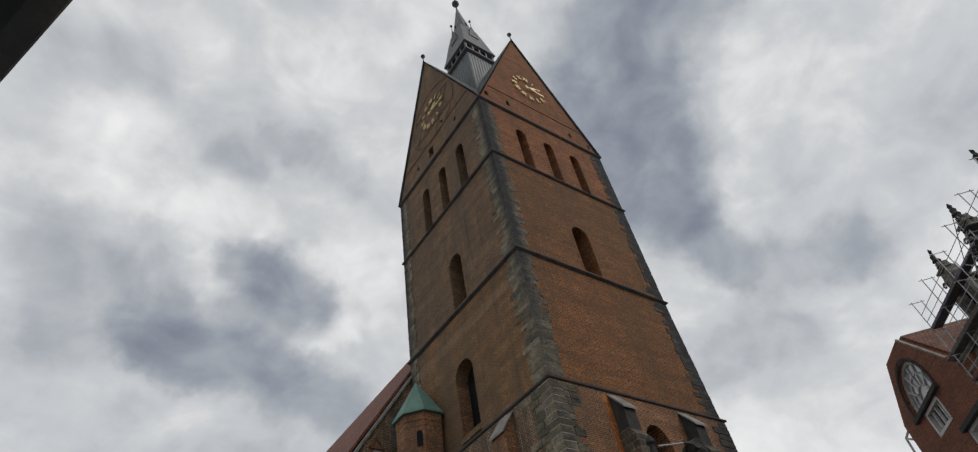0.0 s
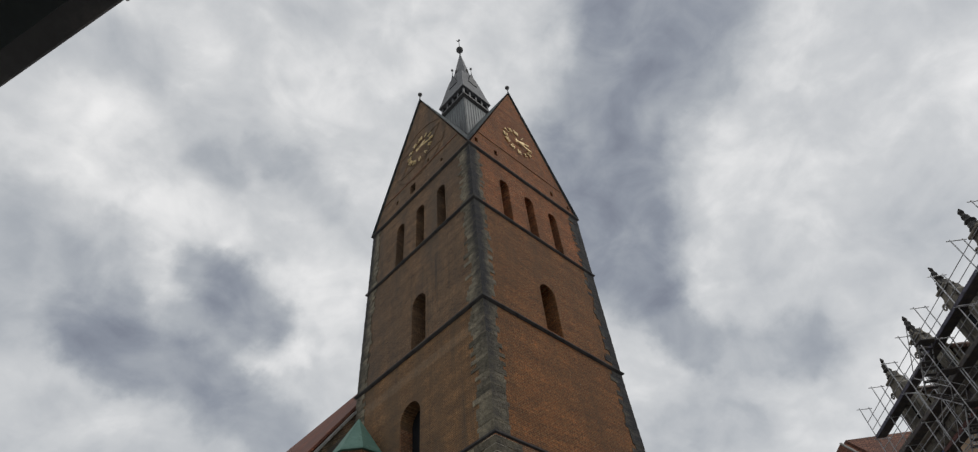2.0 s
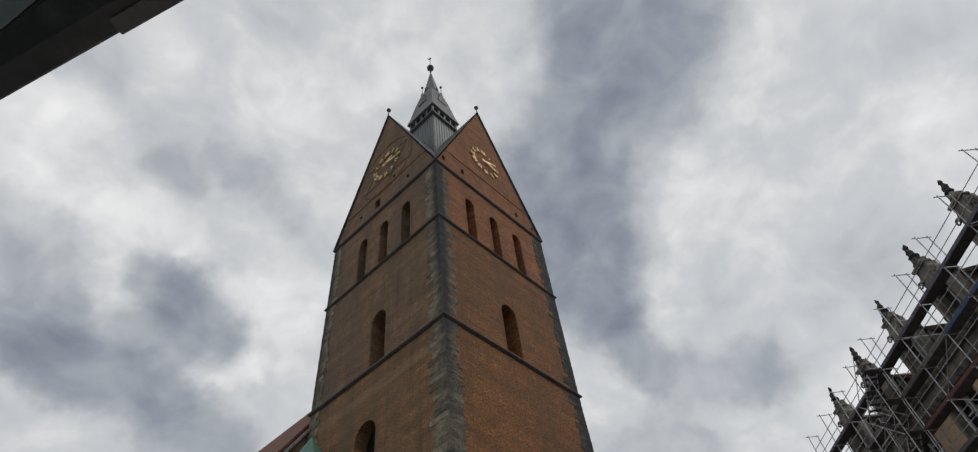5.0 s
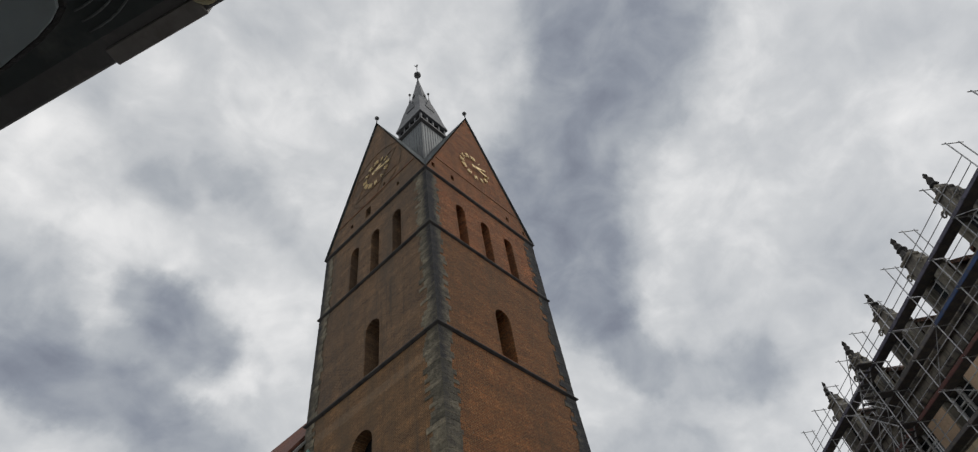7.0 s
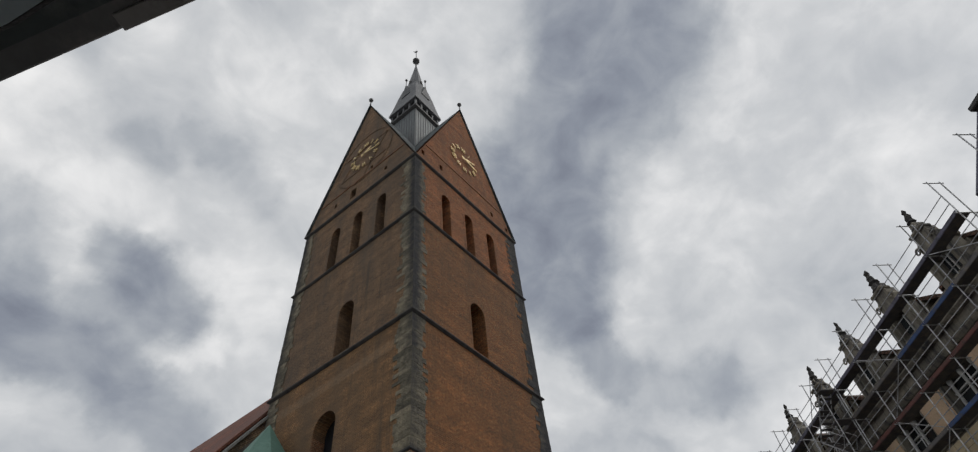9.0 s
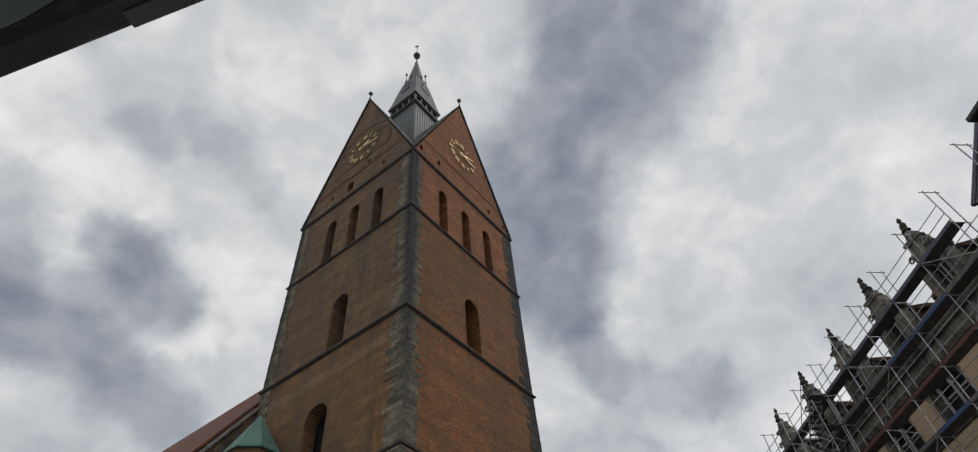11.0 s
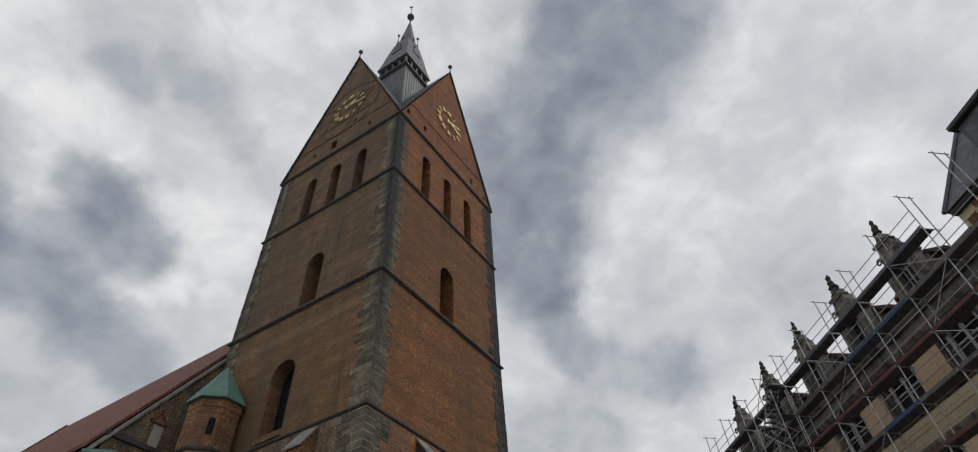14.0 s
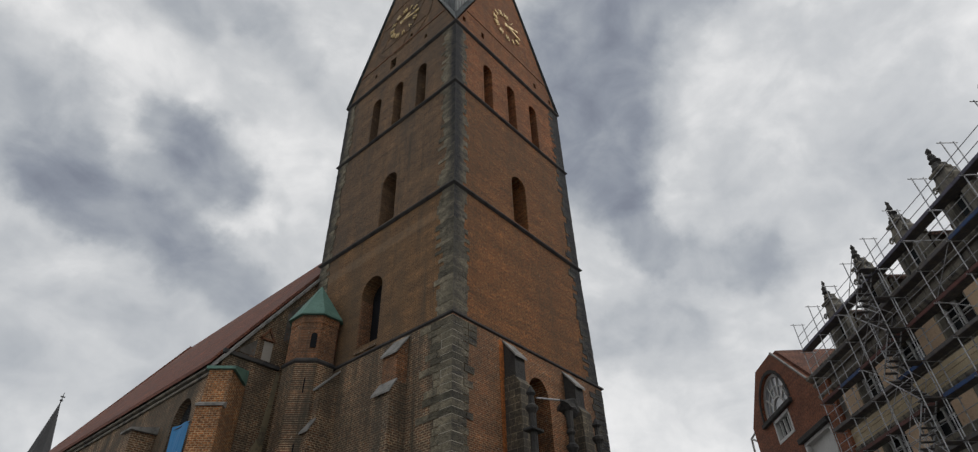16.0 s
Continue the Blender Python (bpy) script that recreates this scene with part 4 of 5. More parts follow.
# stair turret in the corner
turret = thing("stair_turret", Matrix.Identity(4), "octagonal brick stair turret with a green copper roof", "stair turret")
tx, ty, tr = -1.05, 12.45, 1.72
bm = bmesh.new()
lathe(bm, tx, ty, [(tr + 0.08, 0.0), (tr + 0.08, 19.6)], 8, math.pi / 8)
part("shaft", bm, M_BRICK_LOW, turret)
bm = bmesh.new()
lathe(bm, tx, ty, [(tr, 19.7), (tr, 23.0)], 8, math.pi / 8)
part("upper_shaft", bm, M_BRICK_PATCH, turret)
bm = bmesh.new()
lathe(bm, tx, ty, [(tr + 0.05, 19.5), (tr + 0.2, 19.62), (tr + 0.2, 19.75), (tr, 19.9)], 8, math.pi / 8)
part("string_course", bm, M_STONE_BAND, turret)
bm = bmesh.new()
lathe(bm, tx, ty, [(tr, 22.5), (tr + 0.05, 22.55), (tr + 0.05, 23.1), (tr, 23.15)], 8, math.pi / 8)
part("frieze", bm, M_BRICK_PATCH, turret)
bm = bmesh.new()
ring_low = circle(tx, ty, tr + 0.3, 23.1, 8, math.pi / 8)
ring_mid = circle(tx, ty, tr + 0.25, 23.25, 8, math.pi / 8)
ring_top = [((x - tx) * 0.03 - 1.15, (y - ty) * 0.03 + ty + 0.1, 26.4) for x, y, z in ring_mid]
loft(bm, [ring_low, ring_mid, ring_top])
part("roof", bm, M_COPPER, turret, "green copper pointed roof")
# Slits are black plates, their inner shade put into the colour.
for z, az in ((21.2, 235), (18.0, 235), (13.8, 235)):
    a = radians(az)
    ox, oy = tx + math.cos(a) * tr * 0.97, ty + math.sin(a) * tr * 0.97
    bm = bmesh.new()
    nx, ny = -math.sin(a), math.cos(a)
    pts = arch(0.0, 0.4, z - 0.55, z + 0.55, n=6)
    prism(bm, pts, lambda p: (ox + nx * p[0], oy + ny * p[0], p[1]), lambda p: (ox + nx * p[0] - 0.3 * math.cos(a), oy + ny * p[0] - 0.3 * math.sin(a), p[1]))
    part("slit_window", bm, M_VOID, turret)

# banner on the side wall
bm = bmesh.new()
rows = []
for z in (8.0, 10.5, 13.0, 15.7):
    row = [(EX - 0.65 + 0.06 * math.sin(i * 1.1 + z), 15.85 + i * 0.3, z + 0.02 * i) for i in range(8)]
    rows.append(row + [(x - 0.02, y, zz) for x, y, zz in reversed(row)])
loft(bm, rows)
banner = single("banner", bm, M_BANNER, "bright blue cloth banner with white lettering bars on the church wall", "banner")
for y, n in ((16.2, 0.25), (16.6, 0.3), (17.05, 0.25), (17.45, 0.3)):
    bm = bmesh.new()
    box(bm, EX - 0.77, EX - 0.74, y, y + n, 13.55, 13.9)
    part("lettering_bar", bm, M_WHITE, banner)
for z in (15.6, 8.1):
    bm = bmesh.new()
    tube(bm, (EX - 0.66, 15.7, z), (EX - 0.66, 18.1, z), 0.04)
    tube(bm, (EX - 0.66, 15.75, z), (EX + 0.1, 15.75, z), 0.03)
    part("banner_rod", bm, M_DARK, banner)

# stone pinnacles and sculpture above the west portal
def pinnacle(x, y, z):
    t = thing("pinnacle", pose(x, y, 0.0), "dark weathered stone pinnacle beside the church portal", "pinnacle", "portal pinnacles")
    bm = bmesh.new()
    lathe(bm, 0, 0, [(0.45, 0.0), (0.45, 2.0), (0.24, 2.3), (0.2, z - 1.6)], 8)
    part("shaft", bm, M_STONE_DARK, t)
    bm = bmesh.new()
    lathe(bm, 0, 0, [(0.2, z - 1.6), (0.36, z - 1.35), (0.36, z - 1.2), (0.18, z - 1.05), (0.16, z - 0.6), (0.28, z - 0.45), (0.22, z - 0.3), (0.05, z)], 8)
    part("capital", bm, M_STONE_DARK, t)
    bm = bmesh.new()
    box(bm, -0.5, 0.5, -0.35, 0.35, z - 2.6, z - 2.45, 0.03)
    part("ledge", bm, M_STONE_DARK, t)


pinnacle(3.9, -2.35, 15.6)
pinnacle(7.3, -2.5, 14.2)
pinnacle(10.3, -2.45, 15.4)
bm = bmesh.new()
bmesh.ops.create_icosphere(bm, subdivisions=3, radius=1.0)
for v in bm.verts:
    v.co = Vector((v.co.x * 0.85, v.co.y * 0.45, v.co.z * 0.5))
    v.co += noise.noise_vector(v.co * 1.7) * 0.35
    v.co += Vector((7.4, -2.4, 15.3))
lathe(bm, 7.3, -2.5, [(0.2, 14.0), (0.25, 15.0)], 8)
single("sculpture", bm, M_STONE_DARK, "lumpy dark stone sculpture on a pedestal over the portal", "sculpture")
bm = bmesh.new()
tube(bm, (4.6, -2.2, 15.15), (7.2, -2.2, 15.75), 0.05)
single("iron_tie", bm, M_STEEL, "pale iron tie rod between pinnacle and sculpture", "tie rod")

# ---------------------------------------------------------------- old town hall with scaffold
RAT = pose(4.0, -26.9, 0.0, 0, 0, 41.5)  # local x along the front, y towards the square
hall = thing("town_hall", RAT, "long sandstone town hall with a row of dormer gables", "town hall")
S0, S1 = -3.2, 21.0


def front(u, w, z):
    return (u, -0.6 - w, z)


PITCH, FIRST = 3.92, -0.06
rows_z = ((14.3, 15.75), (10.85, 12.25), (7.2, 9.0), (3.2, 5.2))
holes = []
for z0, z1 in rows_z:
    k = FIRST - PITCH / 2 + 1.13 - PITCH
    while k < S1 - 3.0:
        u0 = k + 1.25
        if u0 > S0:
            holes.append([(u0 - 1.05, z0), (u0 + 1.05, z0), (u0 + 1.05, z1), (u0 - 1.05, z1)])
        k += PITCH
wall("front_wall", [(S0, 0.0), (S1, 0.0), (S1, 17.2), (S0, 17.2)], holes, front, 0.6, M_STONE_RAT, hall, "grey weathered sandstone front")
for (z0, z1) in rows_z:
    k = FIRST - PITCH / 2 + 1.13 - PITCH
    while k < S1 - 3.0:
        u0 = k + 1.25
        if u0 > S0:
            bm = bmesh.new()
            box(bm, u0 - 1.2, u0 + 1.2, -1.27, -1.2, z0 - 0.1, z1 + 0.1)
            pane = part("window", bm, M_GLASS, hall, "dark window with white mullions")
            for d in (-0.85, -0.05, 0.76):
                bm = bmesh.new()
                lathe(bm, u0 + d, -0.9, [(0.12, z0), (0.12, z0 + 0.12), (0.075, z0 + 0.16), (0.08, z1 - 0.25), (0.12, z1 - 0.15), (0.12, z1)], 8)
                part("column", bm, M_STONE_PALE, pane, "pale stone window column", smooth=True)
            bm = bmesh.new()
            box(bm, u0 - 1.05, u0 + 1.05, -1.1, -1.0, z0 + (z1 - z0) * 0.62, z0 + (z1 - z0) * 0.62 + 0.07)
            part("transom", bm, M_WHITE, pane)
            bm = bmesh.new()
            box(bm, u0 + 1.18, u0 + 2.75, -0.595, -0.53, z0 + 0.02, z1 - 0.05, 0.01)
            part("cover_board", bm, M_BOARD, hall, "light brown chipboard panel fixed over the wall")
        k += PITCH
for z, h, o in ((16.2, 0.3, 0.25), (17.0, 0.25, 0.35), (17.35, 0.3, 0.65), (13.78, 0.2, 0.18), (12.42, 0.25, 0.2), (10.3, 0.25, 0.2)):
    bm = bmesh.new()
    loft(bm, [[(x, -0.9, z), (x, -0.6 + o * 0.6, z), (x, -0.6 + o, z + h * 0.5), (x, -0.6 + o, z + h), (x, -0.9, z + h)] for x in (S0, S1)])
    part("cornice", bm, M_STONE_RAT, hall, "weathered sandstone moulding")
for k in range(26):
    bm = bmesh.new()
    x = S0 + 0.02 + k * 0.93
    box(bm, x, x + 0.915, -0.62, -0.56, 12.72, 13.2, 0.012)
    part("ashlar_block", bm, M_STONE_BEIGE, hall)
    bm = bmesh.new()
    box(bm, x - (0.4 if k else 0.0), x + 0.515, -0.62, -0.56, 13.22, 13.7, 0.012)
    part("ashlar_block", bm, M_STONE_BEIGE, hall)
bm = bmesh.new()
loft(bm, [[(x, -0.6, 17.5), (x, -8.5, 21.0), (x, -16.5, 17.5), (x, -16.5, 17.2), (x, -8.5, 20.7), (x, -0.6, 17.2)] for x in (S0, S1)])
part("roof", bm, M_TILE_BROWN, hall, "brown tiled roof")
bm = bmesh.new()
box(bm, S1 - 0.6, S1, -16.0, -1.5, 0.0, 17.4)
part("end_wall", bm, M_STONE_BEIGE, hall)


def dormer(u):
    """A sandstone dormer gable with scrolls, a window and a finial."""
    prof = [(-0.92, 17.5), (-0.9, 19.0), (-1.02, 19.04), (-1.02, 19.18), (-0.74, 19.24), (-0.56, 19.4), (-0.6, 19.78), (-0.44, 19.98), (-0.42, 20.25), (-0.28, 20.38), (-0.17, 20.55), (-0.15, 20.8)]
    outline = [(u + x, z) for x, z in prof] + [(u - x, z) for x, z in reversed(prof)]
    d = wall("dormer", outline, [[(u - 0.45, 17.65), (u + 0.45, 17.65), (u + 0.45, 18.88), (u - 0.45, 18.88)]], lambda a, w, z: (a, -0.02 - w, z), 0.55, M_STONE_RAT, hall, "scrolled sandstone dormer gable with a finial")
    bm = bmesh.new()
    prism(bm, [(-1.75, 18.5), (0.0, 19.72), (1.75, 18.5), (1.75, 18.3), (0.0, 19.5), (-1.75, 18.3)], lambda p: (u + p[0], -0.76, p[1]), lambda p: (u + p[0], -4.5, p[1]))
    part("dormer_roof", bm, M_TILE_BROWN, d)
    for s in (-1, 1):
        bm = bmesh.new()
        box(bm, u + s * 0.85 - 0.08, u + s * 0.85 + 0.08, -3.2, -0.76, 17.5, 18.86)
        part("cheek", bm, M_STONE_RAT, d)
        bm = bmesh.new()
        box(bm, u + s * 0.68 - 0.14, u + s * 0.68 + 0.14, -0.05, 0.12, 17.5, 19.0, 0.03)
        part("pilaster", bm, M_STONE_RAT, d)
        bm = bmesh.new()
        sweep(bm, [(u + s * (0.6 - 0.2 * (1 - k / 13) * math.cos(k * 0.7)), 0.06, 19.6 + 0.2 * (1 - k / 13) * math.sin(k * 0.7)) for k in range(11)], [0.06 - k * 0.003 for k in range(11)])
        part("scroll", bm, M_STONE_RAT, d)
    for z, h0 in ((19.0, 1.05), (20.2, 0.48)):
        bm = bmesh.new()
        box(bm, u - h0, u + h0, -0.4, 0.16, z, z + 0.16, 0.04)
        part("dormer_cornice", bm, M_STONE_RAT, d)
    bm = bmesh.new()
    box(bm, u - 0.5, u + 0.5, -0.5, -0.42, 17.6, 18.95)
    pane = part("dormer_window", bm, M_GLASS, d)
    bm = bmesh.new()
    box(bm, u - 0.04, u + 0.04, -0.42, -0.34, 17.65, 18.88)
    part("mullion", bm, M_WHITE, pane)
    bm = bmesh.new()
    lathe(bm, u, -0.2, [(0.3, 20.3), (0.33, 20.5), (0.2, 20.62), (0.16, 20.85), (0.24, 20.95), (0.14, 21.1), (0.16, 21.28), (0.08, 21.45), (0.11, 21.58), (0.03, 21.75)], 9)
    for v in bm.verts:
        n = noise.noise_vector(v.co * 2.3 + Vector((u, 0, 0)))
        v.co += Vector((n.x, n.y, n.z * 0.4)) * 0.1
    part("finial", bm, M_STONE_DARK, d, "eroded dark stone finial")


for k in range(0, 5):
    dormer(FIRST + 0.42 + k * (PITCH - 0.085))

# slate-roofed corner block beside the dormers
block = thing("corner_block", RAT @ pose(-0.22, 0.0, 0.0), "taller corner block with steep slate roof and brick wall", "building wing")
bm = bmesh.new()
box(bm, -16.0, -2.66, -12.0, -0.35, 0.0, 18.75)
part("wall", bm, M_STONE_BEIGE, block, "beige and orange masonry wall")
bm = bmesh.new()
box(bm, -16.3, -2.6, -12.3, -0.1, 18.6, 18.85, 0.06)
part("eaves_cornice", bm, M_STONE_DARK, block)
bm = bmesh.new()
loft(bm, [[(-16.2, -12.2, 18.86), (-2.52, -12.2, 18.86), (-2.52, -0.05, 18.86), (-16.2, -0.05, 18.86)], [(-14.0, -10.0, 23.6), (-3.86, -10.0, 23.6), (-3.86, -2.9, 23.6), (-14.0, -2.9, 23.6)], [(-13.6, -9.6, 23.9), (-4.24, -9.6, 23.9), (-4.24, -3.3, 23.9), (-13.6, -3.3, 23.9)]])
part("slate_roof", bm, M_SLATE, block, "dark grey slate mansard roof")
bm = bmesh.new()
tube(bm, (-2.51, -0.03, 18.9), (-3.84, -2.87, 23.62), 0.1, 6)
part("hip_flashing", bm, M_DECK_PURPLE, block, "blue-grey metal hip flashing")
for z in range(10):
    for x in range(4):
        bm = bmesh.new()
        if (z + x) % 2 == 0:
            box(bm, -3.3 - x * 0.55, -2.85 - x * 0.55, -0.36, -0.31, 15.0 + z * 0.36, 15.32 + z * 0.36, 0.01)
            part("brick_panel", bm, M_BRICK_W, block)
        else:
            bm.free()
dorm = thing("roof_dormer", RAT @ pose(-5.9, -1.2, 20.2), "small dark slate-clad roof dormer", "dormer")
bm = bmesh.new()
box(bm, -0.8, 0.8, -2.5, 0.6, -1.4, 1.3, 0.03)
part("body", bm, M_SLATE, dorm)
bm = bmesh.new()
box(bm, -1.0, 1.0, -2.6, 0.85, 1.3, 1.55, 0.04)
part("lid", bm, M_DARK, dorm)

# scaffold: bays of two posts, decks, rails
scaffold = thing("scaffold", RAT, "galvanised tube scaffold with plank decks and toe boards", "scaffold")
BAY = 2.33
posts = [-4.53 + BAY * i for i in range(11)]
DECKS = [18.55, 16.85, 15.15, 13.45, 11.7, 9.8, 7.8, 5.8, 3.8, 1.9]
YI, YO = 0.22, 0.8
tall = (20.35, 20.35)


def shared(name, bm, mat):
    return mesh_of(bm, name, mat)


bm = bmesh.new()
tube(bm, (0, 0, 0.0), (0, 0, 20.5), 0.028, 6)
me_post = shared("post", bm, M_STEEL)
bm = bmesh.new()
tube(bm, (0, 0, 0), (BAY, 0, 0), 0.02, 5)
me_rail = shared("rail", bm, M_STEEL)
bm = bmesh.new()
tube(bm, (0, YI - 0.15, 0), (0, YO + 0.2, 0), 0.024, 5)
me_ledger = shared("ledger", bm, M_STEEL)
bm = bmesh.new()
box(bm, 0.03, BAY - 0.03, YI + 0.05, YO, -0.05, 0.0, 0.01)
me_deck = shared("deck", bm, M_DECK)
toe = {}
for key, mat in (("grey", M_DECK_PURPLE), ("red", M_DECK_RED), ("blue", M_DECK_BLUE), ("brown", M_DECK)):
    bm = bmesh.new()
    box(bm, 0.02, BAY - 0.02, YO + 0.03, YO + 0.06, -0.05, 0.12, 0.005)
    toe[key] = shared("toe_board", bm, mat)


def put(name, me, x, y, z):
    ob = new(name, me)
    ob.parent = scaffold
    ob.matrix_basis = pose(x, y, z)
    return ob


for i, x in enumerate(posts):
    put("post", me_post, x, YO, 0.0)
    put("post", me_post, x, YI, 0.0)
    for z in DECKS:
        put("ledger", me_ledger, x, 0, z - 0.08)
    put("ledger", me_ledger, x, 0, 20.42)
    if i == len(posts) - 1:
        break
    for j, z in enumerate(DECKS):
        if j == 0 and i < 1:
            continue
        put("deck", me_deck, x, 0, z)
        key = ("grey", "brown", "red", "brown", "red", "brown", "brown", "brown", "brown", "brown")[j]
        if (i, j) in ((2, 1), (3, 1), (3, 3), (6, 3), (5, 4), (8, 2)):
            key = "blue"
        put("toe_board", toe[key], x, 0, z)
        put("rail", me_rail, x, YO, z + 1.0)
        put("rail", me_rail, x, YO, z + 0.5)
    if i % 3 == 1:
        for j, z in enumerate(DECKS[1:]):
            bm = bmesh.new()
            s = j % 2
            tube(bm, (x + BAY * s, YO + 0.04, z), (x + BAY * (1 - s), YO + 0.04, DECKS[j]), 0.02, 5)
            part("brace", bm, M_STEEL, scaffold)

# stair tower of the scaffold
stairs = thing("scaffold_stair", RAT, "scaffold stair tower with steel flights and handrails", "stair tower")
X0, X1, Y0, Y1 = 9.5, 11.8, 0.9, 1.75
for x in (X0, X1):
    for y in (Y0, Y1):
        bm = bmesh.new()
        tube(bm, (x, y, 0.0), (x, y, 18.3), 0.027)
        part("post", bm, M_STEEL, stairs)
for j in range(len(DECKS) - 1):
    z0, z1 = DECKS[j + 1], DECKS[j]
    a, b = (X0 + 0.25, X1 - 0.25) if j % 2 else (X1 - 0.25, X0 + 0.25)
    for y in (Y0 + 0.1, Y1 - 0.1):
        bm = bmesh.new()
        tube(bm, (a, y, z0), (b, y, z1), 0.035, 5)
        part("stringer", bm, M_STEEL, stairs)
        bm = bmesh.new()
        tube(bm, (a, y, z0 + 0.95), (b, y, z1 + 0.95), 0.02, 5)
        part("handrail", bm, M_STEEL, stairs)
    for k in range(1, 8):
        f = k / 8
        bm = bmesh.new()
        x, z = a + (b - a) * f, z0 + (z1 - z0) * f
        box(bm, x - 0.1, x + 0.1, Y0 + 0.1, Y1 - 0.1, z - 0.02, z + 0.02)
        part("tread", bm, M_DECK, stairs)
    bm = bmesh.new()
    box(bm, X0 - 0.1, X0 + 0.45, Y0, Y1, z1 - 0.05, z1)
    part("landing", bm, M_DECK, stairs)
    for z in (z0 + 0.5, z0 + 1.0):
        bm = bmesh.new()
        tube(bm, (X0, Y1, z), (X1, Y1, z), 0.02, 5)
        part("rail", bm, M_STEEL, stairs)

# ---------------------------------------------------------------- red brick house
house = thing("brick_house", pose(23.55, -10.33, 0.0, 0, 0, 220.0), "red brick house with a gabled front and arched window", "house")
gab = [(-6.75, 0.0), (6.2, 0.0), (6.2, 17.4), (3.75, 18.1), (0.0, 21.75), (-3.25, 21.75), (-6.75, 18.5)]


def house_front(u, w, z):
    return (u, w, z)


big = arch(-1.75, 5.0, 17.95, 20.7, n=14)
wall("gable_wall", gab, [big, [(-2.9, 15.9), (0.0, 15.9), (0.0, 17.55), (-2.9, 17.55)], [(0.6, 13.0), (4.6, 13.0), (4.6, 14.8), (0.6, 14.8)]], house_front, 0.45, M_BRICK_HOUSE, house, "red brick gable wall")
bm = bmesh.new()
trap = [(4.1, 17.75), (3.95, 18.2), (0.1, 21.95), (-3.35, 21.95), (-7.0, 18.55), (-7.1, 18.1)]
loft(bm, [[(x, y, z) for x, z in trap] for y in (0.46, 16.0)])
part("roof", bm, M_TILE_HOUSE, house, "red tiled roof with a flat crown")
bm = bmesh.new()
strip(bm, [(3.8, 18.1), (0.15, 21.72)], house_front, 0.1, -0.05, 0.1, closed=False)
part("verge", bm, M_STONE_GREY, house, "grey verge flashing")
win = plate("arched_window", big, house_front, 0.34, 0.38, M_GLASS_SKY, house, "large arched window with white bars")
bm = bmesh.new()
strip(bm, arch(-1.75, 4.8, 18.0, 20.6, n=14), house_front, 0.2, 0.2, 0.33)
part("window_frame", bm, M_WHITE, win)
for a in (38, 66, 90, 114, 142):
    bm = bmesh.new()
    ca, sa = math.cos(radians(a)), math.sin(radians(a))
    strip(bm, [(-1.75 + 1.0 * ca, 18.05 + 1.0 * sa), (-1.75 + 2.3 * ca, 18.05 + 2.4 * sa)], house_front, 0.12, 0.24, 0.33, closed=False)
    part("glazing_bar", bm, M_WHITE, win)
bm = bmesh.new()
strip(bm, [(-1.75 + 1.0 * math.cos(math.pi * k / 8), 18.05 + 1.0 * math.sin(math.pi * k / 8)) for k in range(9)], house_front, 0.12, 0.24, 0.33, closed=False)
part("glazing_bar", bm, M_WHITE, win)
bm = bmesh.new()
strip(bm, [(-1.75 + 1.72 * math.cos(math.pi * k / 10), 18.05 + 1.78 * math.sin(math.pi * k / 10)) for k in range(11)], house_front, 0.07, 0.24, 0.33, closed=False)
part("glazing_bar", bm, M_WHITE, win)
bm = bmesh.new()
box(bm, -4.6, 1.1, -0.25, 0.2, 17.62, 17.93, 0.03)
part("lintel_beam", bm, M_STONE_DARK, house, "dark beam under the arched window")
bm = bmesh.new()
strip(bm, arch(-1.75, 5.3, 17.95, 20.85, n=14)[2:], house_front, 0.25, -0.06, 0.1, closed=False)
part("arch_ring", bm, M_STONE_DARK, house)
for x0, x1, z0, z1, bars in ((-2.9, 0.0, 15.9, 17.55, 3), (0.6, 4.6, 13.0, 14.8, 0)):
    pane = plate("window", [(x0, z0), (x1, z0), (x1, z1), (x0, z1)], house_front, 0.3, 0.34, M_GLASS if bars else M_WHITE, house)
    bm = bmesh.new()
    strip(bm, [(x0 + 0.1, z0 + 0.1), (x1 - 0.1, z0 + 0.1), (x1 - 0.1, z1 - 0.1), (x0 + 0.1, z1 - 0.1)], house_front, 0.2, -0.03, 0.3)
    part("window_frame", bm, M_WHITE, pane)
    for k in range(bars):
        bm = bmesh.new()
        u = x0 + (x1 - x0) * (k + 1) / (bars + 1)
        strip(bm, [(u, z0 + 0.1), (u, z1 - 0.1)], house_front, 0.1, 0.1, 0.29, closed=False)
        part("mullion", bm, M_WHITE, pane)
bm = bmesh.new()
box(bm, 0.3, 4.9, -0.3, 0.3, 14.82, 15.15, 0.03)
part("lintel_beam", bm, M_STONE_DARK, house)
bm = bmesh.new()
for a, b in (((-6.8, 17.4), (-8.4, 18.2)), ((-8.4, 18.2), (-6.75, 18.4)), ((-8.4, 18.2), (-8.6, 16.2)), ((-8.6, 16.2), (-6.75, 15.6))):
    tube(bm, (a[0], 0.3, a[1]), (b[0], 0.3, b[1]), 0.09, 6)
part("side_bracket", bm, M_WHITE, house, "pale metal bracket")
bm = bmesh.new()
box(bm, -6.75, 6.2, 0.5, 15.5, 0.0, 17.3)
part("body", bm, M_BRICK_HOUSE, house)

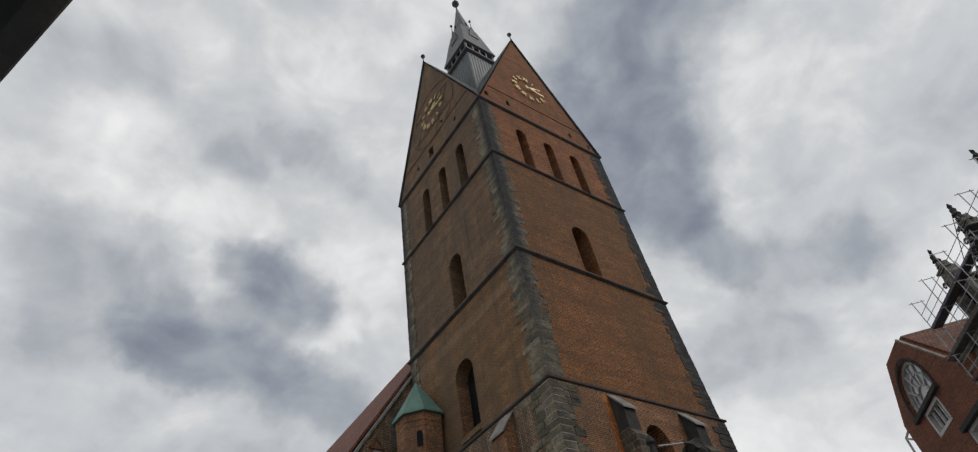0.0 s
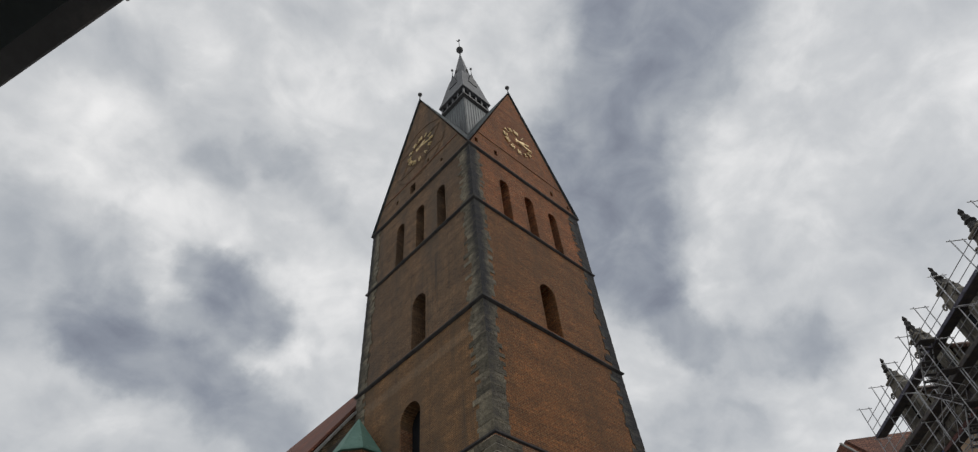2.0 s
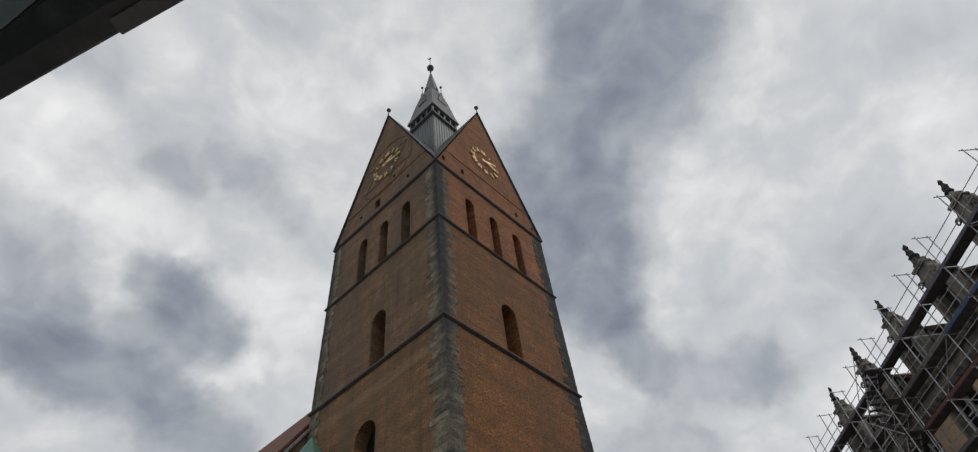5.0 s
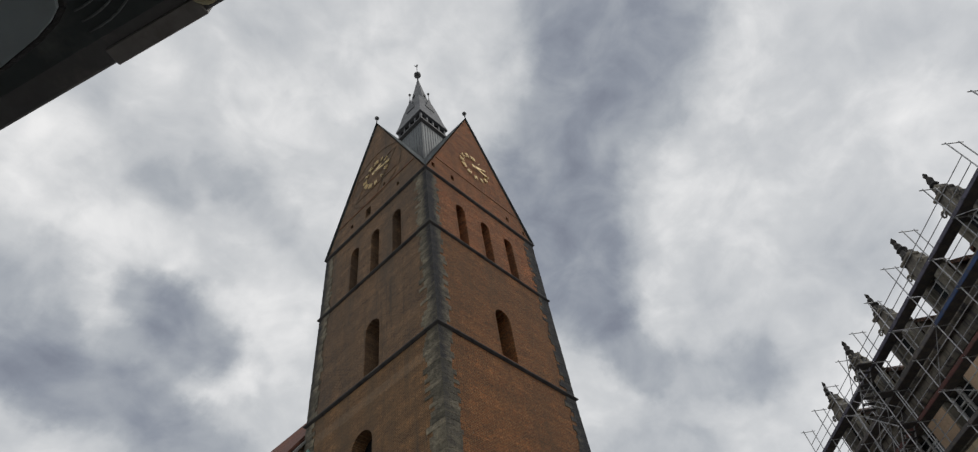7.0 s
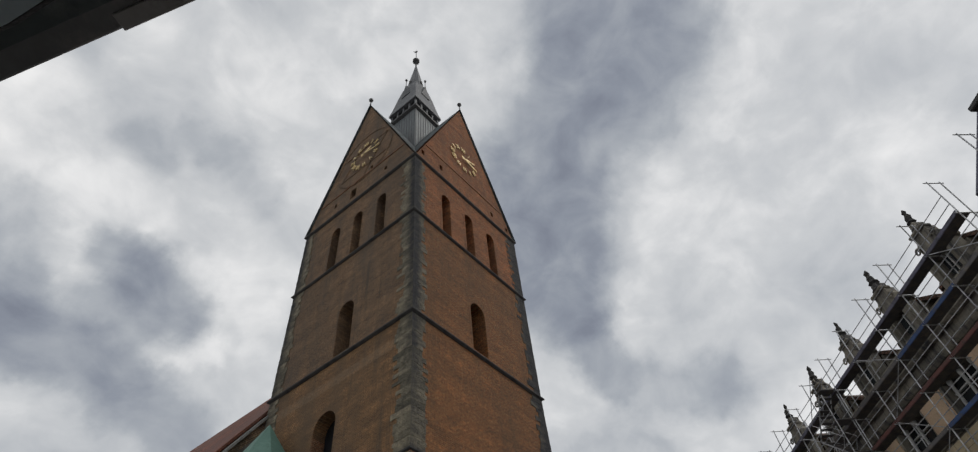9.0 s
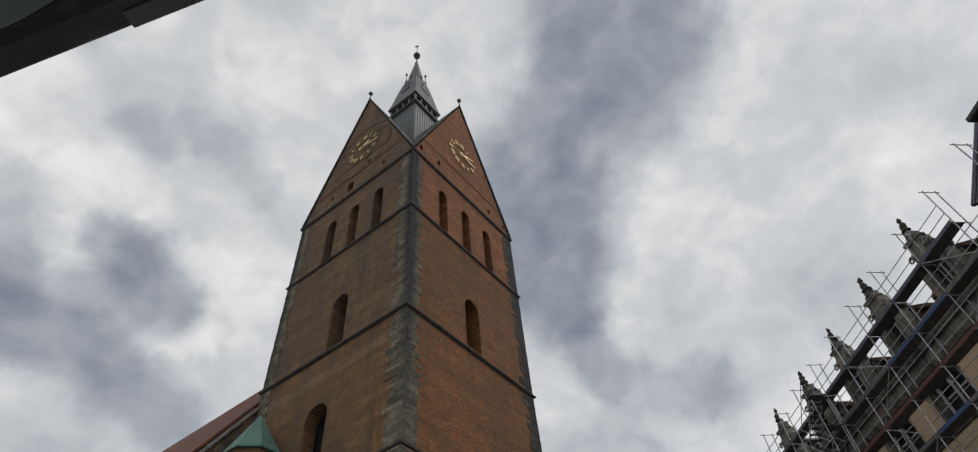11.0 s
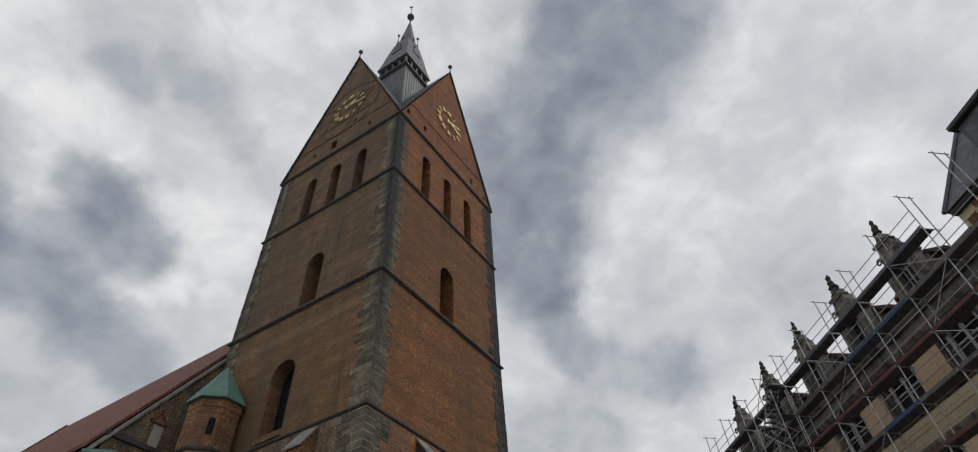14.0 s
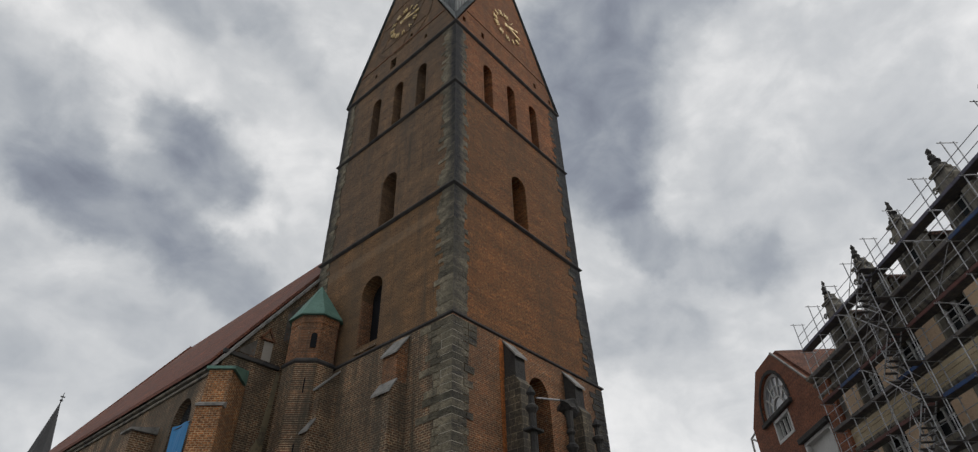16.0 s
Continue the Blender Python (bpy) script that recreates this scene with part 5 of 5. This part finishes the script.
# ---------------------------------------------------------------- distant spirelet
spirelet = thing("distant_spirelet", pose(13.2, 134.5, 0.0), "dark slate spire with a cross finial behind the church", "spire")
bm = bmesh.new()
lathe(bm, 0, 0, [(1.9, 0.0), (1.9, 45.0)], 8)
part("shaft", bm, M_STONE_GREY, spirelet)
bm = bmesh.new()
lathe(bm, 0, 0, [(2.0, 44.8), (2.25, 45.2), (2.0, 45.8), (0.14, 56.3)], 8)
part("cone", bm, M_DARK, spirelet)
bm = bmesh.new()
lathe(bm, 0, 0, [(0.12, 56.2), (0.10, 56.9), (0.32, 57.1), (0.32, 57.3), (0.10, 57.5), (0.08, 59.0)], 8)
part("finial", bm, M_DARK, spirelet)
bm = bmesh.new()
box(bm, -0.45, 0.45, -0.08, 0.08, 57.9, 58.15)
part("cross_arm", bm, M_DARK, spirelet)

# ---------------------------------------------------------------- canopy over the camera's stand
canopy = thing("canopy", pose(-22.04, -21.625, 0.0, 0, 0, 19.0), "dark metal canopy edge with a grey hanging panel", "canopy")
CZ = 2.25
bm = bmesh.new()
box(bm, -0.02, 0.071, -4.0, 4.0, CZ, CZ + 0.10, 0.002)
part("edge_beam", bm, M_CANOPY, canopy, "dark metal edge beam")
bm = bmesh.new()
box(bm, -2.0, -0.02, -4.0, 4.0, CZ + 0.03, CZ + 0.07)
part("soffit", bm, M_CANOPY, canopy)
bm = bmesh.new()
box(bm, -0.018, 0.046, -3.9, 3.9, CZ - 0.002, CZ + 0.02, 0.0005)
part("inner_channel", bm, M_CHANNEL, canopy, "greenish black inner channel")
bm = bmesh.new()
box(bm, 0.056, 0.0735, 0.255, 0.362, CZ - 0.0025, CZ + 0.03, 0.001)
part("bracket", bm, M_CANOPY_TRIM, canopy, "brown-grey bracket plate")
bm = bmesh.new()
lathe(bm, 0.052, 0.243, [(0.0, CZ - 0.012), (0.010, CZ - 0.011), (0.015, CZ - 0.007), (0.016, CZ + 0.001)], 20)
part("lamp_cover", bm, M_OLIVE, canopy, "small olive translucent cover", smooth=True)
rim = [(-0.06, 0.278), (-0.02, 0.281), (-0.006, 0.288), (0.002, 0.295), (0.007, 0.307), (0.011, 0.326), (0.015, 0.363), (0.018, 0.6)]
bm = bmesh.new()
prism(bm, rim + [(0.008, 1.2), (-1.6, 1.2), (-1.6, 0.278)], lambda q: (q[0], q[1], CZ - 0.12), lambda q: (q[0], q[1], CZ - 0.112))
panel = part("panel", bm, M_GLASS_CANOPY, canopy, "grey acrylic panel with a rounded corner")
bm = bmesh.new()
for a, b in zip(rim, rim[1:]):
    tube(bm, (a[0], a[1], CZ - 0.112), (b[0], b[1], CZ - 0.112), 0.004, 6)
part("gasket", bm, M_RUBBER, panel, "black rubber gasket")
for grow in (0.004, 0.014, 0.024):
    bm = bmesh.new()
    fold = [(-0.035 + (0.048 + grow) * math.sin(radians(a)), 0.345 - (0.062 + grow * 1.1) * math.cos(radians(a)), CZ - 0.006) for a in range(-30, 100, 8)]
    for a, b in zip(fold, fold[1:]):
        tube(bm, a, b, 0.0011, 6)
    part("gasket_fold", bm, M_GASKET_EDGE, panel, "worn grey fold of the gasket")
for y in (0.6, 1.15):
    bm = bmesh.new()
    tube(bm, (-0.3, y, CZ - 0.113), (-0.3, y, CZ + 0.04), 0.008)
    part("hanger", bm, M_DARK, canopy)
bm = bmesh.new()
box(bm, -2.25, -2.0, -9.0, 9.0, 0.0, 5.0)
part("back_wall", bm, M_PLASTER, canopy, "plain plaster wall behind")
